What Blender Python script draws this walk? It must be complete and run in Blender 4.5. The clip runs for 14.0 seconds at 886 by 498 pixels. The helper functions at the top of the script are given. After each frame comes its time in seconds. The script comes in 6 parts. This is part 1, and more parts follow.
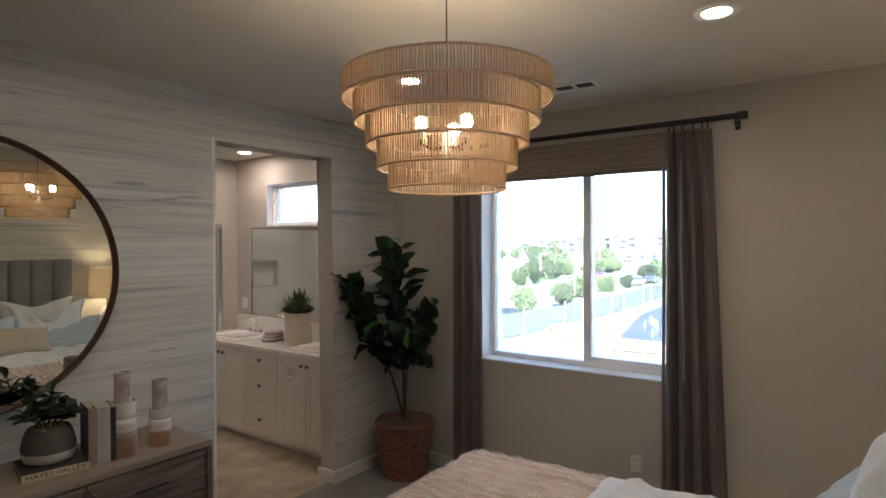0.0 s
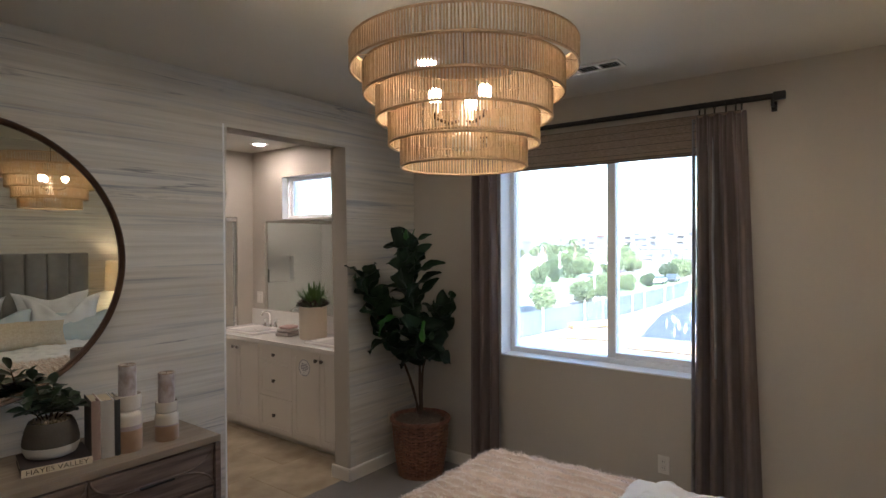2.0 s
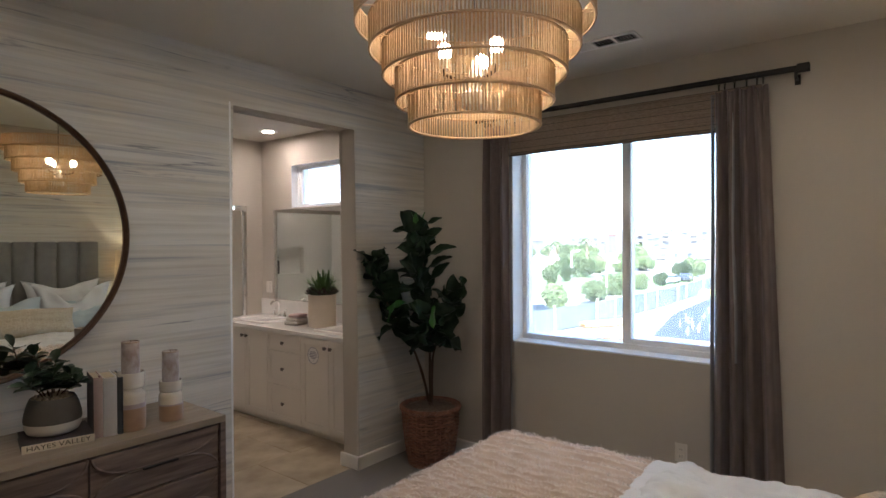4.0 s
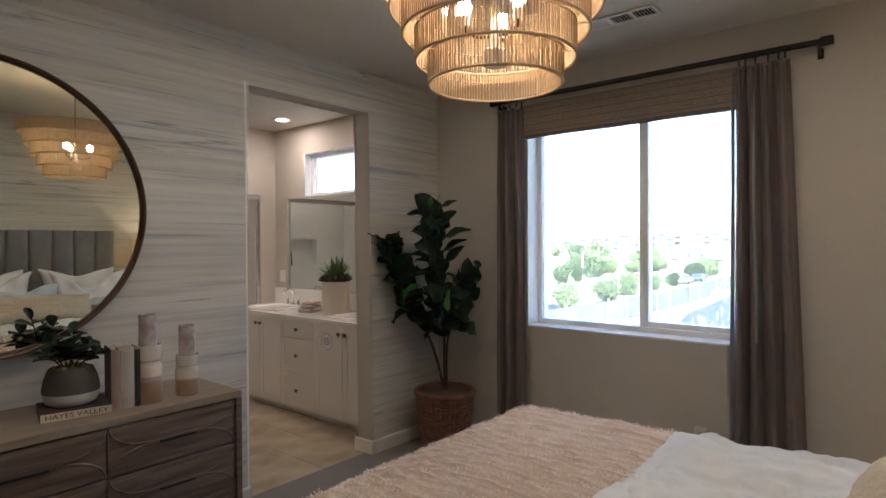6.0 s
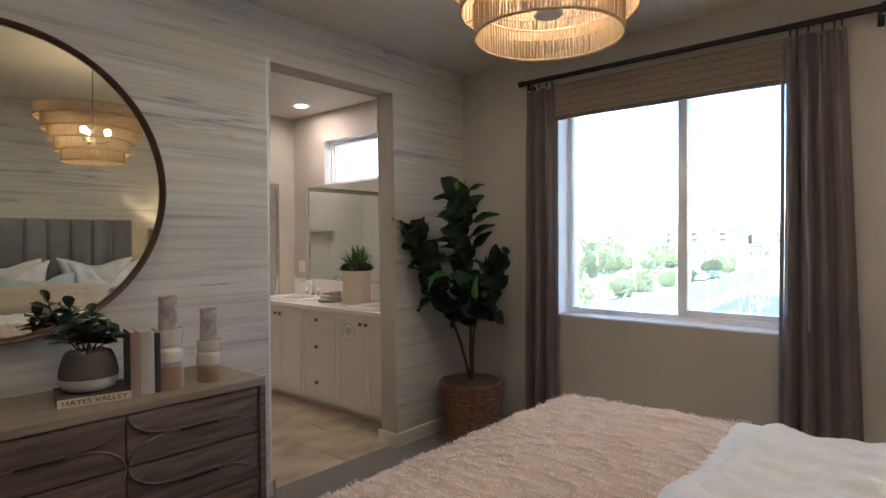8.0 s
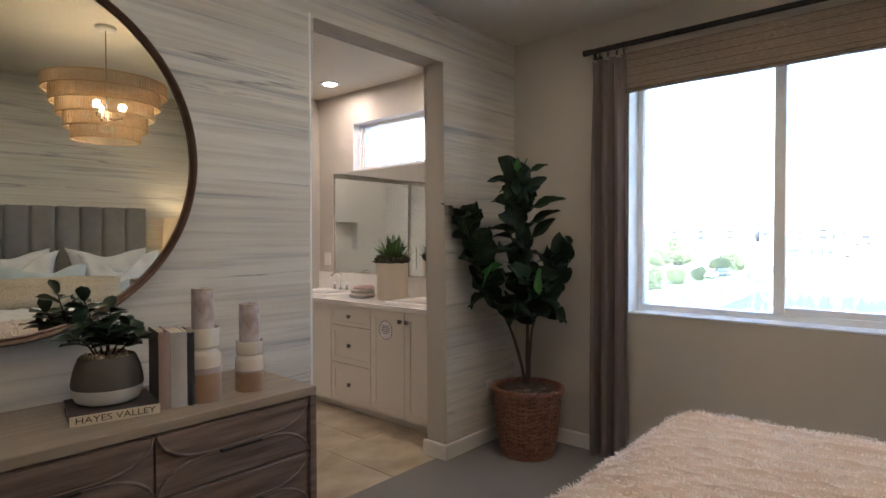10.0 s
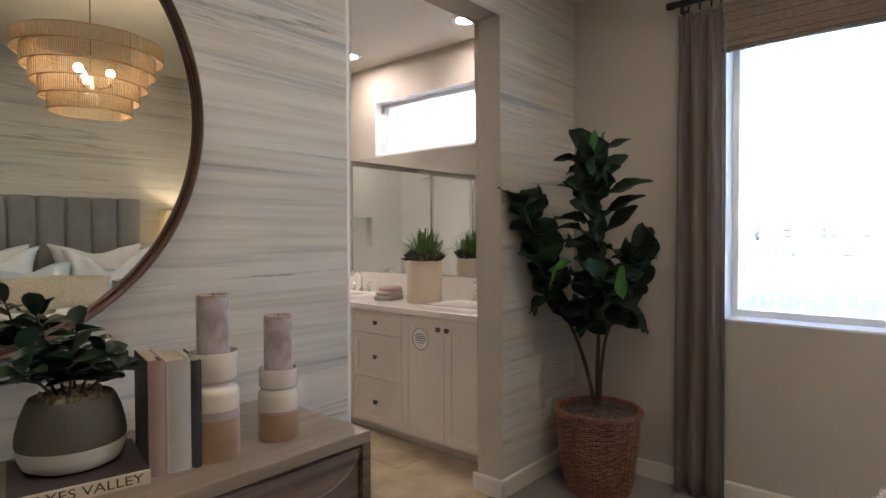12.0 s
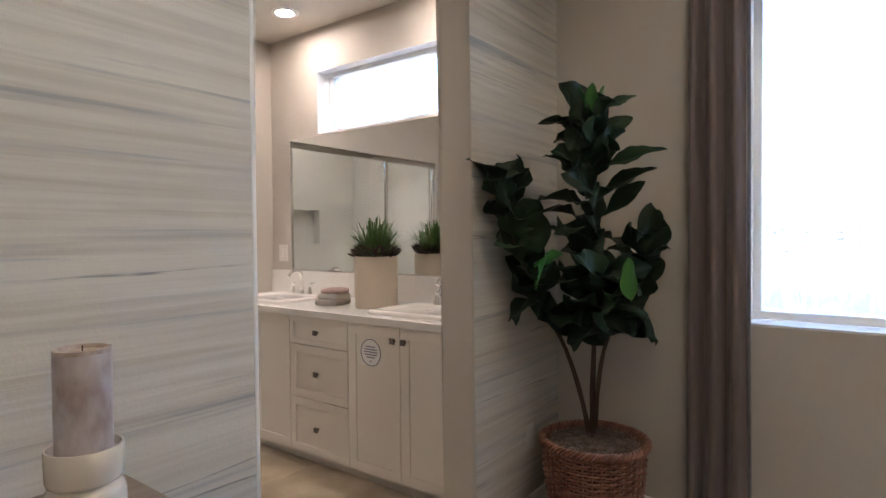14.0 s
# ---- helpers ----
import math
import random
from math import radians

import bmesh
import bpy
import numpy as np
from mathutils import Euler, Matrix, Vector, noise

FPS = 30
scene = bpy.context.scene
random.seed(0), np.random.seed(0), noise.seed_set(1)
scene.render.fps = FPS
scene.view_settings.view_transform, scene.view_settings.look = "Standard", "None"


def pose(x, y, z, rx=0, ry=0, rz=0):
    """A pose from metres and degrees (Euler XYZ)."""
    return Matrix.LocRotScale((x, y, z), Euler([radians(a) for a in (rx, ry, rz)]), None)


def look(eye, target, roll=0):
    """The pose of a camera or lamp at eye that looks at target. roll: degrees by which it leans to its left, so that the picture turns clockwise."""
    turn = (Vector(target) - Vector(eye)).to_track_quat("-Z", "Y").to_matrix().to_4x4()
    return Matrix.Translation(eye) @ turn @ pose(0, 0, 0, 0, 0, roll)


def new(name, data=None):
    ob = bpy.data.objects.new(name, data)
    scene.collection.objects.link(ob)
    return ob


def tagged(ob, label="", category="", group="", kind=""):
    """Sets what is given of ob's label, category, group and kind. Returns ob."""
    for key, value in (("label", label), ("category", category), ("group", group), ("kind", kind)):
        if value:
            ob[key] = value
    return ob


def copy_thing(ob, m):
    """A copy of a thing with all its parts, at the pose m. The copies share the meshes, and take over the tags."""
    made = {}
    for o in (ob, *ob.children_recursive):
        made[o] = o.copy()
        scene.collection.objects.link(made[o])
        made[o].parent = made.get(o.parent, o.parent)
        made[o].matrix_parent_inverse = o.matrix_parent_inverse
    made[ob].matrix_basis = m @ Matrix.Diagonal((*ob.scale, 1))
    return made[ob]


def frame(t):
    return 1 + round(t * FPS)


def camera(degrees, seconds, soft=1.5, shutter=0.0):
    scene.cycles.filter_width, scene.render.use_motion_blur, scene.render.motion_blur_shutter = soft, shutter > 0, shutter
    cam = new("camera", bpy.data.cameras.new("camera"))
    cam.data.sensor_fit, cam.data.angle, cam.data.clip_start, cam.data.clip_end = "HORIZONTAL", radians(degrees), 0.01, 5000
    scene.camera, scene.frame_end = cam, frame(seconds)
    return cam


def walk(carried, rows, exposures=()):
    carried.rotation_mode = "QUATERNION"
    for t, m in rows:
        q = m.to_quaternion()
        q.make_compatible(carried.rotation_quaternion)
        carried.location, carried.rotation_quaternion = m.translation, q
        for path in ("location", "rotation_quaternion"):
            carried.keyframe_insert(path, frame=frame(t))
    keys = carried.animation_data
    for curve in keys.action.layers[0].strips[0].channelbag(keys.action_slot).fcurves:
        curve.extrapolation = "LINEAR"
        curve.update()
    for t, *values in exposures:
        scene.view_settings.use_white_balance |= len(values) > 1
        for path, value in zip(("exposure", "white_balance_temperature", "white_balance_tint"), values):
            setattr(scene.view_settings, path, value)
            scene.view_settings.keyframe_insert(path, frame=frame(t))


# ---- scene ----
cam = camera(75.4, 14.0)
PATH = [
    (0, (0.284, 0.145, 1.783), (-0.875, 1.775, 1.767), -0.3),
    (0.5, (0.272, 0.156, 1.776), (-0.898, 1.778, 1.763), -0.2),
    (1, (0.248, 0.189, 1.769), (-0.937, 1.8, 1.753), -0.3),
    (1.5, (0.221, 0.228, 1.752), (-0.977, 1.829, 1.734), -0.2),
    (2, (0.206, 0.268, 1.731), (-1.005, 1.859, 1.71), -0.3),
    (2.5, (0.189, 0.299, 1.704), (-1.03, 1.884, 1.682), -0.3),
    (3, (0.182, 0.319, 1.676), (-1.046, 1.898, 1.653), -0.3),
    (5.5, (0.127, 0.34, 1.529), (-1.135, 1.891, 1.51), -0.3),
    (6, (0.123, 0.334, 1.497), (-1.147, 1.878, 1.478), -0.3),
    (6.5, (0.11, 0.334, 1.47), (-1.168, 1.872, 1.453), -0.3),
    (7, (0.086, 0.344, 1.457), (-1.201, 1.875, 1.436), -0.3),
    (7.5, (0.031, 0.362, 1.434), (-1.263, 1.886, 1.411), -0.3),
    (8, (-0.044, 0.39, 1.42), (-1.35, 1.905, 1.391), -0.3),
    (10.5, (-0.729, 0.578, 1.362), (-2.048, 2.081, 1.321), -0.1),
    (11, (-0.897, 0.652, 1.367), (-2.212, 2.159, 1.324), -0.1),
    (11.5, (-1.039, 0.715, 1.364), (-2.357, 2.218, 1.318), -0.2),
    (12, (-1.184, 0.792, 1.329), (-2.499, 2.297, 1.285), -0.1),
    (12.5, (-1.32, 0.888, 1.304), (-2.625, 2.403, 1.264), -0.3),
    (13, (-1.424, 0.998, 1.295), (-2.707, 2.532, 1.254), -0.1),
    (13.5, (-1.519, 1.13, 1.277), (-2.761, 2.697, 1.234), -0.3),
    (14, (-1.61, 1.3, 1.276), (-2.811, 2.899, 1.23), -0.5),
]
walk(cam, [(t, look(eye, target, roll)) for t, eye, target, roll in PATH],
     exposures=[(0.0, 3.90, 5820, 10), (6.5, 4.12, 5780, 10), (11.0, 4.50, 5800, 10), (14.0, 4.70, 5680, 10)])

# ---- world, sun, large lights ----
world = bpy.data.worlds.new("world")
scene.world = world
world.use_nodes = True
wn = world.node_tree.nodes
sky = wn.new("ShaderNodeTexSky")
sky.sky_type = "NISHITA"
sky.sun_disc = False
sky.sun_elevation = radians(43)
sky.sun_rotation = radians(152)
sky.air_density, sky.dust_density, sky.ozone_density = 1.0, 2.0, 1.0
wn["Background"].inputs["Strength"].default_value = 0.15
world.node_tree.links.new(sky.outputs["Color"], wn["Background"].inputs["Color"])
sun_data = bpy.data.lights.new("sun", "SUN")
sun_data.energy, sun_data.angle, sun_data.color = 4.6, radians(0.5), (1.0, 0.95, 0.88)
sun = new("sun", sun_data)
sun.matrix_world = look((0, 0, 0), (-0.38, 0.72, -0.76))

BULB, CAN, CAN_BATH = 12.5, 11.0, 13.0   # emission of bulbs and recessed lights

# ---- plan (metres) ----
XA, XA2 = -2.855, -3.015     # patterned wall: bedroom face, bathroom face
XH = 0.985                   # headboard wall
YW, YB = 3.896, 3.966        # window wall: bedroom face, bathroom face
YO = 4.15                    # outer face of the outside wall
YS = -1.5                    # wall behind
ZC = 2.71                    # ceiling
DY0, DY1, DZ = 2.173, 3.152, 2.44   # doorway
WX0, WX1, WZ0, WZ1 = -2.022, -0.43, 0.900, 2.44   # bedroom window
BX0, BX1, BZ0, BZ1 = -4.69, -3.30, 1.985, 2.415   # bathroom window
XL = -5.20                   # bathroom side wall


# ---- materials ----
def material(name, colour, rough=0.6, metal=0.0, colour2=None, scale=8.0, stretch=(1, 1, 1), amount=0.5, bump=0.0,
             bump_scale=60.0, detail=5.0, sheen=0.0, coat=0.0, vary=0.0, spec=0.5):
    """A principled material with two-tone variation, fine relief and, on request, a tone of its own for each object."""
    m = bpy.data.materials.new(name)
    m.use_nodes = True
    nt = m.node_tree
    b = nt.nodes["Principled BSDF"]
    b.inputs["Roughness"].default_value = rough
    b.inputs["Metallic"].default_value = metal
    b.inputs["Specular IOR Level"].default_value = spec
    b.inputs["Sheen Weight"].default_value = sheen
    b.inputs["Coat Weight"].default_value = coat
    tc = nt.nodes.new("ShaderNodeTexCoord")
    mp = nt.nodes.new("ShaderNodeMapping")
    mp.inputs["Scale"].default_value = stretch
    nt.links.new(tc.outputs["Object"], mp.inputs["Vector"])
    n1 = nt.nodes.new("ShaderNodeTexNoise")
    n1.inputs["Scale"].default_value, n1.inputs["Detail"].default_value = scale, detail
    nt.links.new(mp.outputs["Vector"], n1.inputs["Vector"])
    ramp = nt.nodes.new("ShaderNodeValToRGB")
    ramp.color_ramp.elements[0].position, ramp.color_ramp.elements[1].position = 0.5 - amount * 0.5, 0.5 + amount * 0.5
    c2 = colour2 or tuple(min(1, c * 1.12) for c in colour)
    ramp.color_ramp.elements[0].color, ramp.color_ramp.elements[1].color = (*colour, 1), (*c2, 1)
    nt.links.new(n1.outputs["Fac"], ramp.inputs["Fac"])
    out = ramp.outputs["Color"]
    if vary:
        oi = nt.nodes.new("ShaderNodeObjectInfo")
        mr = nt.nodes.new("ShaderNodeMapRange")
        mr.inputs["To Min"].default_value, mr.inputs["To Max"].default_value = 1 - vary, 1 + vary
        hs = nt.nodes.new("ShaderNodeHueSaturation")
        nt.links.new(oi.outputs["Random"], mr.inputs["Value"])
        nt.links.new(mr.outputs["Result"], hs.inputs["Value"])
        nt.links.new(out, hs.inputs["Color"])
        out = hs.outputs["Color"]
    nt.links.new(out, b.inputs["Base Color"])
    if bump:
        n2 = nt.nodes.new("ShaderNodeTexNoise")
        n2.inputs["Scale"].default_value, n2.inputs["Detail"].default_value = bump_scale, 4
        nt.links.new(mp.outputs["Vector"], n2.inputs["Vector"])
        bp = nt.nodes.new("ShaderNodeBump")
        bp.inputs["Strength"].default_value, bp.inputs["Distance"].default_value = bump, 0.01
        nt.links.new(n2.outputs["Fac"], bp.inputs["Height"])
        nt.links.new(bp.outputs["Normal"], b.inputs["Normal"])
    return m


def glow(name, colour, strength):
    m = bpy.data.materials.new(name)
    m.use_nodes = True
    b = m.node_tree.nodes["Principled BSDF"]
    b.inputs["Base Color"].default_value = (*colour, 1)
    b.inputs["Emission Color"].default_value = (*colour, 1)
    b.inputs["Emission Strength"].default_value = strength
    return m


def sheer(name, colour, colour2, rough, share, **kw):
    """Cloth or fibre that lets part of the light through."""
    m = material(name, colour, rough, colour2=colour2, **kw)
    nt = m.node_tree
    b = nt.nodes["Principled BSDF"]
    tr = nt.nodes.new("ShaderNodeBsdfTranslucent")
    nt.links.new(b.inputs["Base Color"].links[0].from_socket, tr.inputs["Color"])
    mix = nt.nodes.new("ShaderNodeMixShader")
    mix.inputs["Fac"].default_value = share
    nt.links.new(b.outputs["BSDF"], mix.inputs[1])
    nt.links.new(tr.outputs["BSDF"], mix.inputs[2])
    nt.links.new(mix.outputs["Shader"], nt.nodes["Material Output"].inputs["Surface"])
    return m


def wallpaper_material():
    m = bpy.data.materials.new("streaked wallpaper")
    m.use_nodes = True
    nt = m.node_tree
    N, L = nt.nodes, nt.links
    b = N["Principled BSDF"]
    b.inputs["Roughness"].default_value = 0.55
    tc = N.new("ShaderNodeTexCoord")

    def noise_at(scale3, scale, detail, rough=0.5, offset=(0, 0, 0), warp=0.0):
        mp = N.new("ShaderNodeMapping")
        mp.inputs["Scale"].default_value = scale3
        mp.inputs["Location"].default_value = offset
        L.new(tc.outputs["Object"], mp.inputs["Vector"])
        n = N.new("ShaderNodeTexNoise")
        n.inputs["Scale"].default_value, n.inputs["Detail"].default_value = scale, detail
        n.inputs["Roughness"].default_value = rough
        n.inputs["Distortion"].default_value = warp
        L.new(mp.outputs["Vector"], n.inputs["Vector"])
        return n.outputs["Fac"]

    def ramp(fac, stops):
        r = N.new("ShaderNodeValToRGB")
        while len(r.color_ramp.elements) < len(stops):
            r.color_ramp.elements.new(0.5)
        for e, (p, c) in zip(r.color_ramp.elements, stops):
            e.position, e.color = p, (*c, 1)
        L.new(fac, r.inputs["Fac"])
        return r.outputs["Color"]

    def mixed(fac, a, c, mode="MIX"):
        x = N.new("ShaderNodeMix")
        x.data_type, x.blend_type = "RGBA", mode
        if isinstance(fac, float):
            x.inputs["Factor"].default_value = fac
        else:
            L.new(fac, x.inputs["Factor"])
        for socket, v in ((x.inputs[6], a), (x.inputs[7], c)):
            if isinstance(v, tuple):
                socket.default_value = (*v, 1)
            else:
                L.new(v, socket)
        return x.outputs[2]

    wide = noise_at((1, 0.28, 4.2), 1.5, 5, 0.6, (0, 3, 0.3), 0.15)
    base = ramp(wide, [(0.30, (0.50, 0.475, 0.43)), (0.44, (0.615, 0.59, 0.54)), (0.56, (0.70, 0.68, 0.635)), (0.72, (0.60, 0.59, 0.565))])
    fine = noise_at((1, 0.40, 21.0), 2.0, 7, 0.66, (3, 1, 7), 0.2)
    base = mixed(0.55, base, ramp(fine, [(0.32, (0.45, 0.42, 0.375)), (0.60, (0.74, 0.72, 0.675))]))
    warm = noise_at((1, 0.3, 2.2), 1.5, 4, 0.55, (5, 2, 1))
    base = mixed(ramp(warm, [(0.38, (0.06, 0.06, 0.06)), (0.64, (0.42, 0.42, 0.42))]), base, (0.58, 0.505, 0.39))
    # soft blue-grey washes, brush strokes gathered in bands, and a few long thin broken veins
    wash = noise_at((1, 0.32, 3.4), 1.6, 5, 0.6, (6, 1, 5), 0.2)
    base = mixed(ramp(wash, [(0.50, (0, 0, 0)), (0.66, (0.42, 0.42, 0.42))]), base, (0.48, 0.51, 0.55))
    bands = ramp(noise_at((1, 0.22, 2.6), 1.7, 4, 0.55, (8, 3, 6)), [(0.42, (0.15, 0.15, 0.15)), (0.60, (1, 1, 1))])
    stroke = noise_at((1, 0.36, 15.0), 1.5, 6, 0.64, (9, 4, 2), 0.35)
    stroke = ramp(stroke, [(0.545, (0, 0, 0)), (0.66, (0.95, 0.95, 0.95))])
    base = mixed(mixed(1.0, stroke, bands, "MULTIPLY"), base, (0.30, 0.315, 0.35))
    dab = noise_at((1, 0.5, 18.0), 1.4, 6, 0.66, (4, 7, 13), 0.3)
    base = mixed(ramp(dab, [(0.56, (0, 0, 0)), (0.70, (0.65, 0.65, 0.65))]), base, (0.46, 0.405, 0.335))
    vein = noise_at((1, 0.075, 1.45), 2.0, 7, 0.52, (2, 8, 4.4), 0.12)
    line = ramp(vein, [(0.4935, (0, 0, 0)), (0.4990, (1, 1, 1)), (0.5005, (1, 1, 1)), (0.5050, (0, 0, 0))])
    breaks = ramp(noise_at((1, 1.5, 4.0), 1.7, 5, 0.65, (1, 1, 1)), [(0.44, (0.03, 0.03, 0.03)), (0.60, (0.85, 0.85, 0.85))])
    base = mixed(mixed(1.0, line, breaks, "MULTIPLY"), base, (0.17, 0.175, 0.20))
    L.new(base, b.inputs["Base Color"])
    bp = N.new("ShaderNodeBump")
    bp.inputs["Strength"].default_value, bp.inputs["Distance"].default_value = 0.15, 0.004
    L.new(noise_at((1, 1, 1), 140, 3), bp.inputs["Height"])
    L.new(bp.outputs["Normal"], b.inputs["Normal"])
    return m


def glass_material(name, tint=(1, 1, 1), rough=0.0, veil=0.0):
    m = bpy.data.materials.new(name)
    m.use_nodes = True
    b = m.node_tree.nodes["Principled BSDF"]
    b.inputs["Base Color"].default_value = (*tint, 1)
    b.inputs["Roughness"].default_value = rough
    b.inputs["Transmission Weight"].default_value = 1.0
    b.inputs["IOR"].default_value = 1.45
    # thin translucent share that lays a pale haze over the view
    if veil:
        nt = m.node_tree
        haze_bsdf = nt.nodes.new("ShaderNodeBsdfTranslucent")
        haze_bsdf.inputs["Color"].default_value = (0.85, 0.85, 0.85, 1)
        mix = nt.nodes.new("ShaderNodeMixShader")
        mix.inputs["Fac"].default_value = veil
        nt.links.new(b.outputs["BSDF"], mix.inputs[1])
        nt.links.new(haze_bsdf.outputs["BSDF"], mix.inputs[2])
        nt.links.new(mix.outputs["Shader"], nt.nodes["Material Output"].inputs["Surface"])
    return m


WALLPAPER = wallpaper_material()
PAINT = material("warm beige wall paint", (0.52, 0.47, 0.405), 0.75, colour2=(0.55, 0.50, 0.43), scale=2.5, bump=0.12, bump_scale=180)
CEIL = material("ceiling paint", (0.63, 0.585, 0.505), 0.85, colour2=(0.67, 0.625, 0.545), scale=2, bump=0.12, bump_scale=160)
TRIM = material("white trim paint", (0.72, 0.68, 0.62), 0.4, colour2=(0.76, 0.72, 0.66), scale=3, bump=0.03, bump_scale=90)
VINYL = material("white vinyl frame", (0.85, 0.85, 0.85), 0.35, colour2=(0.88, 0.88, 0.88), scale=6)
CARPET = material("grey brown carpet", (0.17, 0.15, 0.135), 0.95, colour2=(0.25, 0.225, 0.20), scale=90, amount=0.6, bump=0.8, bump_scale=350, sheen=0.2)
TILE = material("beige stone tile", (0.27, 0.205, 0.125), 0.32, colour2=(0.50, 0.425, 0.31), scale=3.2, amount=0.34, bump=0.04, bump_scale=30, vary=0.05, detail=8)
GROUT = material("grout", (0.36, 0.31, 0.24), 0.9, scale=40, bump=0.2)
CABINET = material("white cabinet lacquer", (0.76, 0.71, 0.64), 0.38, colour2=(0.79, 0.74, 0.67), scale=3, bump=0.02, bump_scale=50)
QUARTZ = material("white quartz", (0.80, 0.77, 0.72), 0.22, colour2=(0.84, 0.81, 0.77), scale=18, coat=0.2)
CERAMIC = material("white glazed ceramic", (0.84, 0.80, 0.75), 0.12, colour2=(0.86, 0.82, 0.77), scale=5, coat=0.5)
CHROME = material("chrome", (0.90, 0.90, 0.90), 0.08, 1.0, scale=30)
NICKEL = material("brushed nickel", (0.17, 0.15, 0.135), 0.35, 1.0, scale=60, stretch=(1, 6, 1))
# reflects less, and yellower, than the vanity mirror
ROUND_MIRROR = material("dimmer yellowish mirror", (0.665, 0.66, 0.575), 0.012, 1.0, colour2=(0.675, 0.67, 0.585), scale=2)
MIRROR = material("silvered mirror", (0.80, 0.815, 0.79), 0.012, 1.0, colour2=(0.81, 0.825, 0.80), scale=2)
BRONZE = material("dark bronze metal", (0.065, 0.038, 0.026), 0.36, 0.5, colour2=(0.13, 0.076, 0.050), scale=14, bump=0.06)
IRON = material("black iron", (0.016, 0.015, 0.016), 0.48, 0.4, colour2=(0.03, 0.028, 0.028), scale=30, bump=0.05)
# one oak twice: upright faces carry their shade in the colour, the top is lighter
OAK_SHADED = material("grey brown oak with shade in it", (0.062, 0.040, 0.031), 0.5, colour2=(0.235, 0.170, 0.138), scale=5.0, stretch=(8, 0.7, 9), amount=0.5, bump=0.18, bump_scale=24, detail=9)
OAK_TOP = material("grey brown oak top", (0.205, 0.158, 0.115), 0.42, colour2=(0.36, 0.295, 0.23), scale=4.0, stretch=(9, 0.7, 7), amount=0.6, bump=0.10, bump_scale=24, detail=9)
GAP = material("dark gap", (0.012, 0.010, 0.009), 0.8, scale=20)
FELT = material("grey channel velvet", (0.20, 0.195, 0.19), 0.85, colour2=(0.25, 0.245, 0.24), scale=12, sheen=0.6, bump=0.15, bump_scale=250)
LINEN = material("white cotton", (0.70, 0.72, 0.77), 0.85, colour2=(0.76, 0.78, 0.83), scale=5, sheen=0.2, bump=0.12, bump_scale=300)
BLUE = material("pale blue cotton", (0.44, 0.53, 0.60), 0.85, colour2=(0.50, 0.58, 0.65), scale=6, sheen=0.2, bump=0.1, bump_scale=300)
KNIT = material("oatmeal bouclé", (0.48, 0.40, 0.30), 0.95, colour2=(0.64, 0.56, 0.45), scale=70, amount=0.5, bump=1.0, bump_scale=90)
FUR = material("blush fur", (0.54, 0.41, 0.335), 0.95, colour2=(0.79, 0.69, 0.63), scale=9, stretch=(0.6, 3, 1), amount=0.7, sheen=0.4, bump=0.3, bump_scale=60)
FUR_TIP = sheer("blush fur tips", (0.86, 0.76, 0.71), (0.95, 0.92, 0.91), 0.9, 0.45, scale=10, amount=0.7, sheen=0.4)
CURTAIN = sheer("taupe curtain linen", (0.150, 0.112, 0.105), (0.190, 0.146, 0.137), 0.6, 0.10, sheen=0.25, scale=5, stretch=(6, 6, 1), bump=0.12, bump_scale=160)
LINING = sheer("grey curtain lining", (0.36, 0.36, 0.38), (0.42, 0.42, 0.44), 0.6, 0.35, scale=30, bump=0.1)
WEAVE = sheer("woven grass shade", (0.221, 0.166, 0.127), (0.520, 0.423, 0.338), 0.85, 0.12, scale=9.0, stretch=(5, 1, 40), amount=0.6, bump=0.5, bump_scale=10)
WEAVE2 = material("dark shade edge", (0.130, 0.101, 0.083), 0.8, colour2=(0.221, 0.176, 0.143), scale=30)
ROPE = sheer("natural paper rope", (0.49, 0.35, 0.215), (0.63, 0.47, 0.31), 0.8, 0.30, scale=60, bump=0.3, bump_scale=200)
RIM = material("rope rim", (0.46, 0.32, 0.20), 0.8, colour2=(0.58, 0.43, 0.28), scale=60, bump=0.3, bump_scale=200)
WICKER = material("red brown willow", (0.11, 0.037, 0.023), 0.36, colour2=(0.36, 0.165, 0.105), scale=26, amount=0.6, bump=0.2, bump_scale=90, vary=0.22)
LEAF = material("dark fig leaf", (0.005, 0.014, 0.005), 0.55, colour2=(0.012, 0.032, 0.011), scale=9, amount=0.6, bump=0.12, bump_scale=45, vary=0.35, spec=0.28)
LEAF_NEW = material("young fig leaf", (0.045, 0.16, 0.030), 0.36, colour2=(0.07, 0.22, 0.05), scale=12, bump=0.1, bump_scale=45, vary=0.2)
LEAF_DARK = material("dark rubber leaf", (0.012, 0.026, 0.013), 0.42, colour2=(0.030, 0.058, 0.028), scale=18, bump=0.1, bump_scale=60, vary=0.3)
GRASS = material("green grass blades", (0.045, 0.10, 0.022), 0.5, colour2=(0.11, 0.20, 0.05), scale=25, amount=0.7)
SUCCULENT = material("dark succulent", (0.030, 0.034, 0.022), 0.5, colour2=(0.085, 0.045, 0.038), scale=25, amount=0.7, bump=0.3)
BARK = material("brown bark", (0.055, 0.034, 0.024), 0.8, colour2=(0.10, 0.065, 0.045), scale=25, stretch=(1, 1, 0.3), bump=0.5, bump_scale=60)
MOSS = material("dried moss", (0.085, 0.055, 0.042), 0.95, colour2=(0.26, 0.20, 0.165), scale=45, amount=0.8, bump=1.0, bump_scale=80)
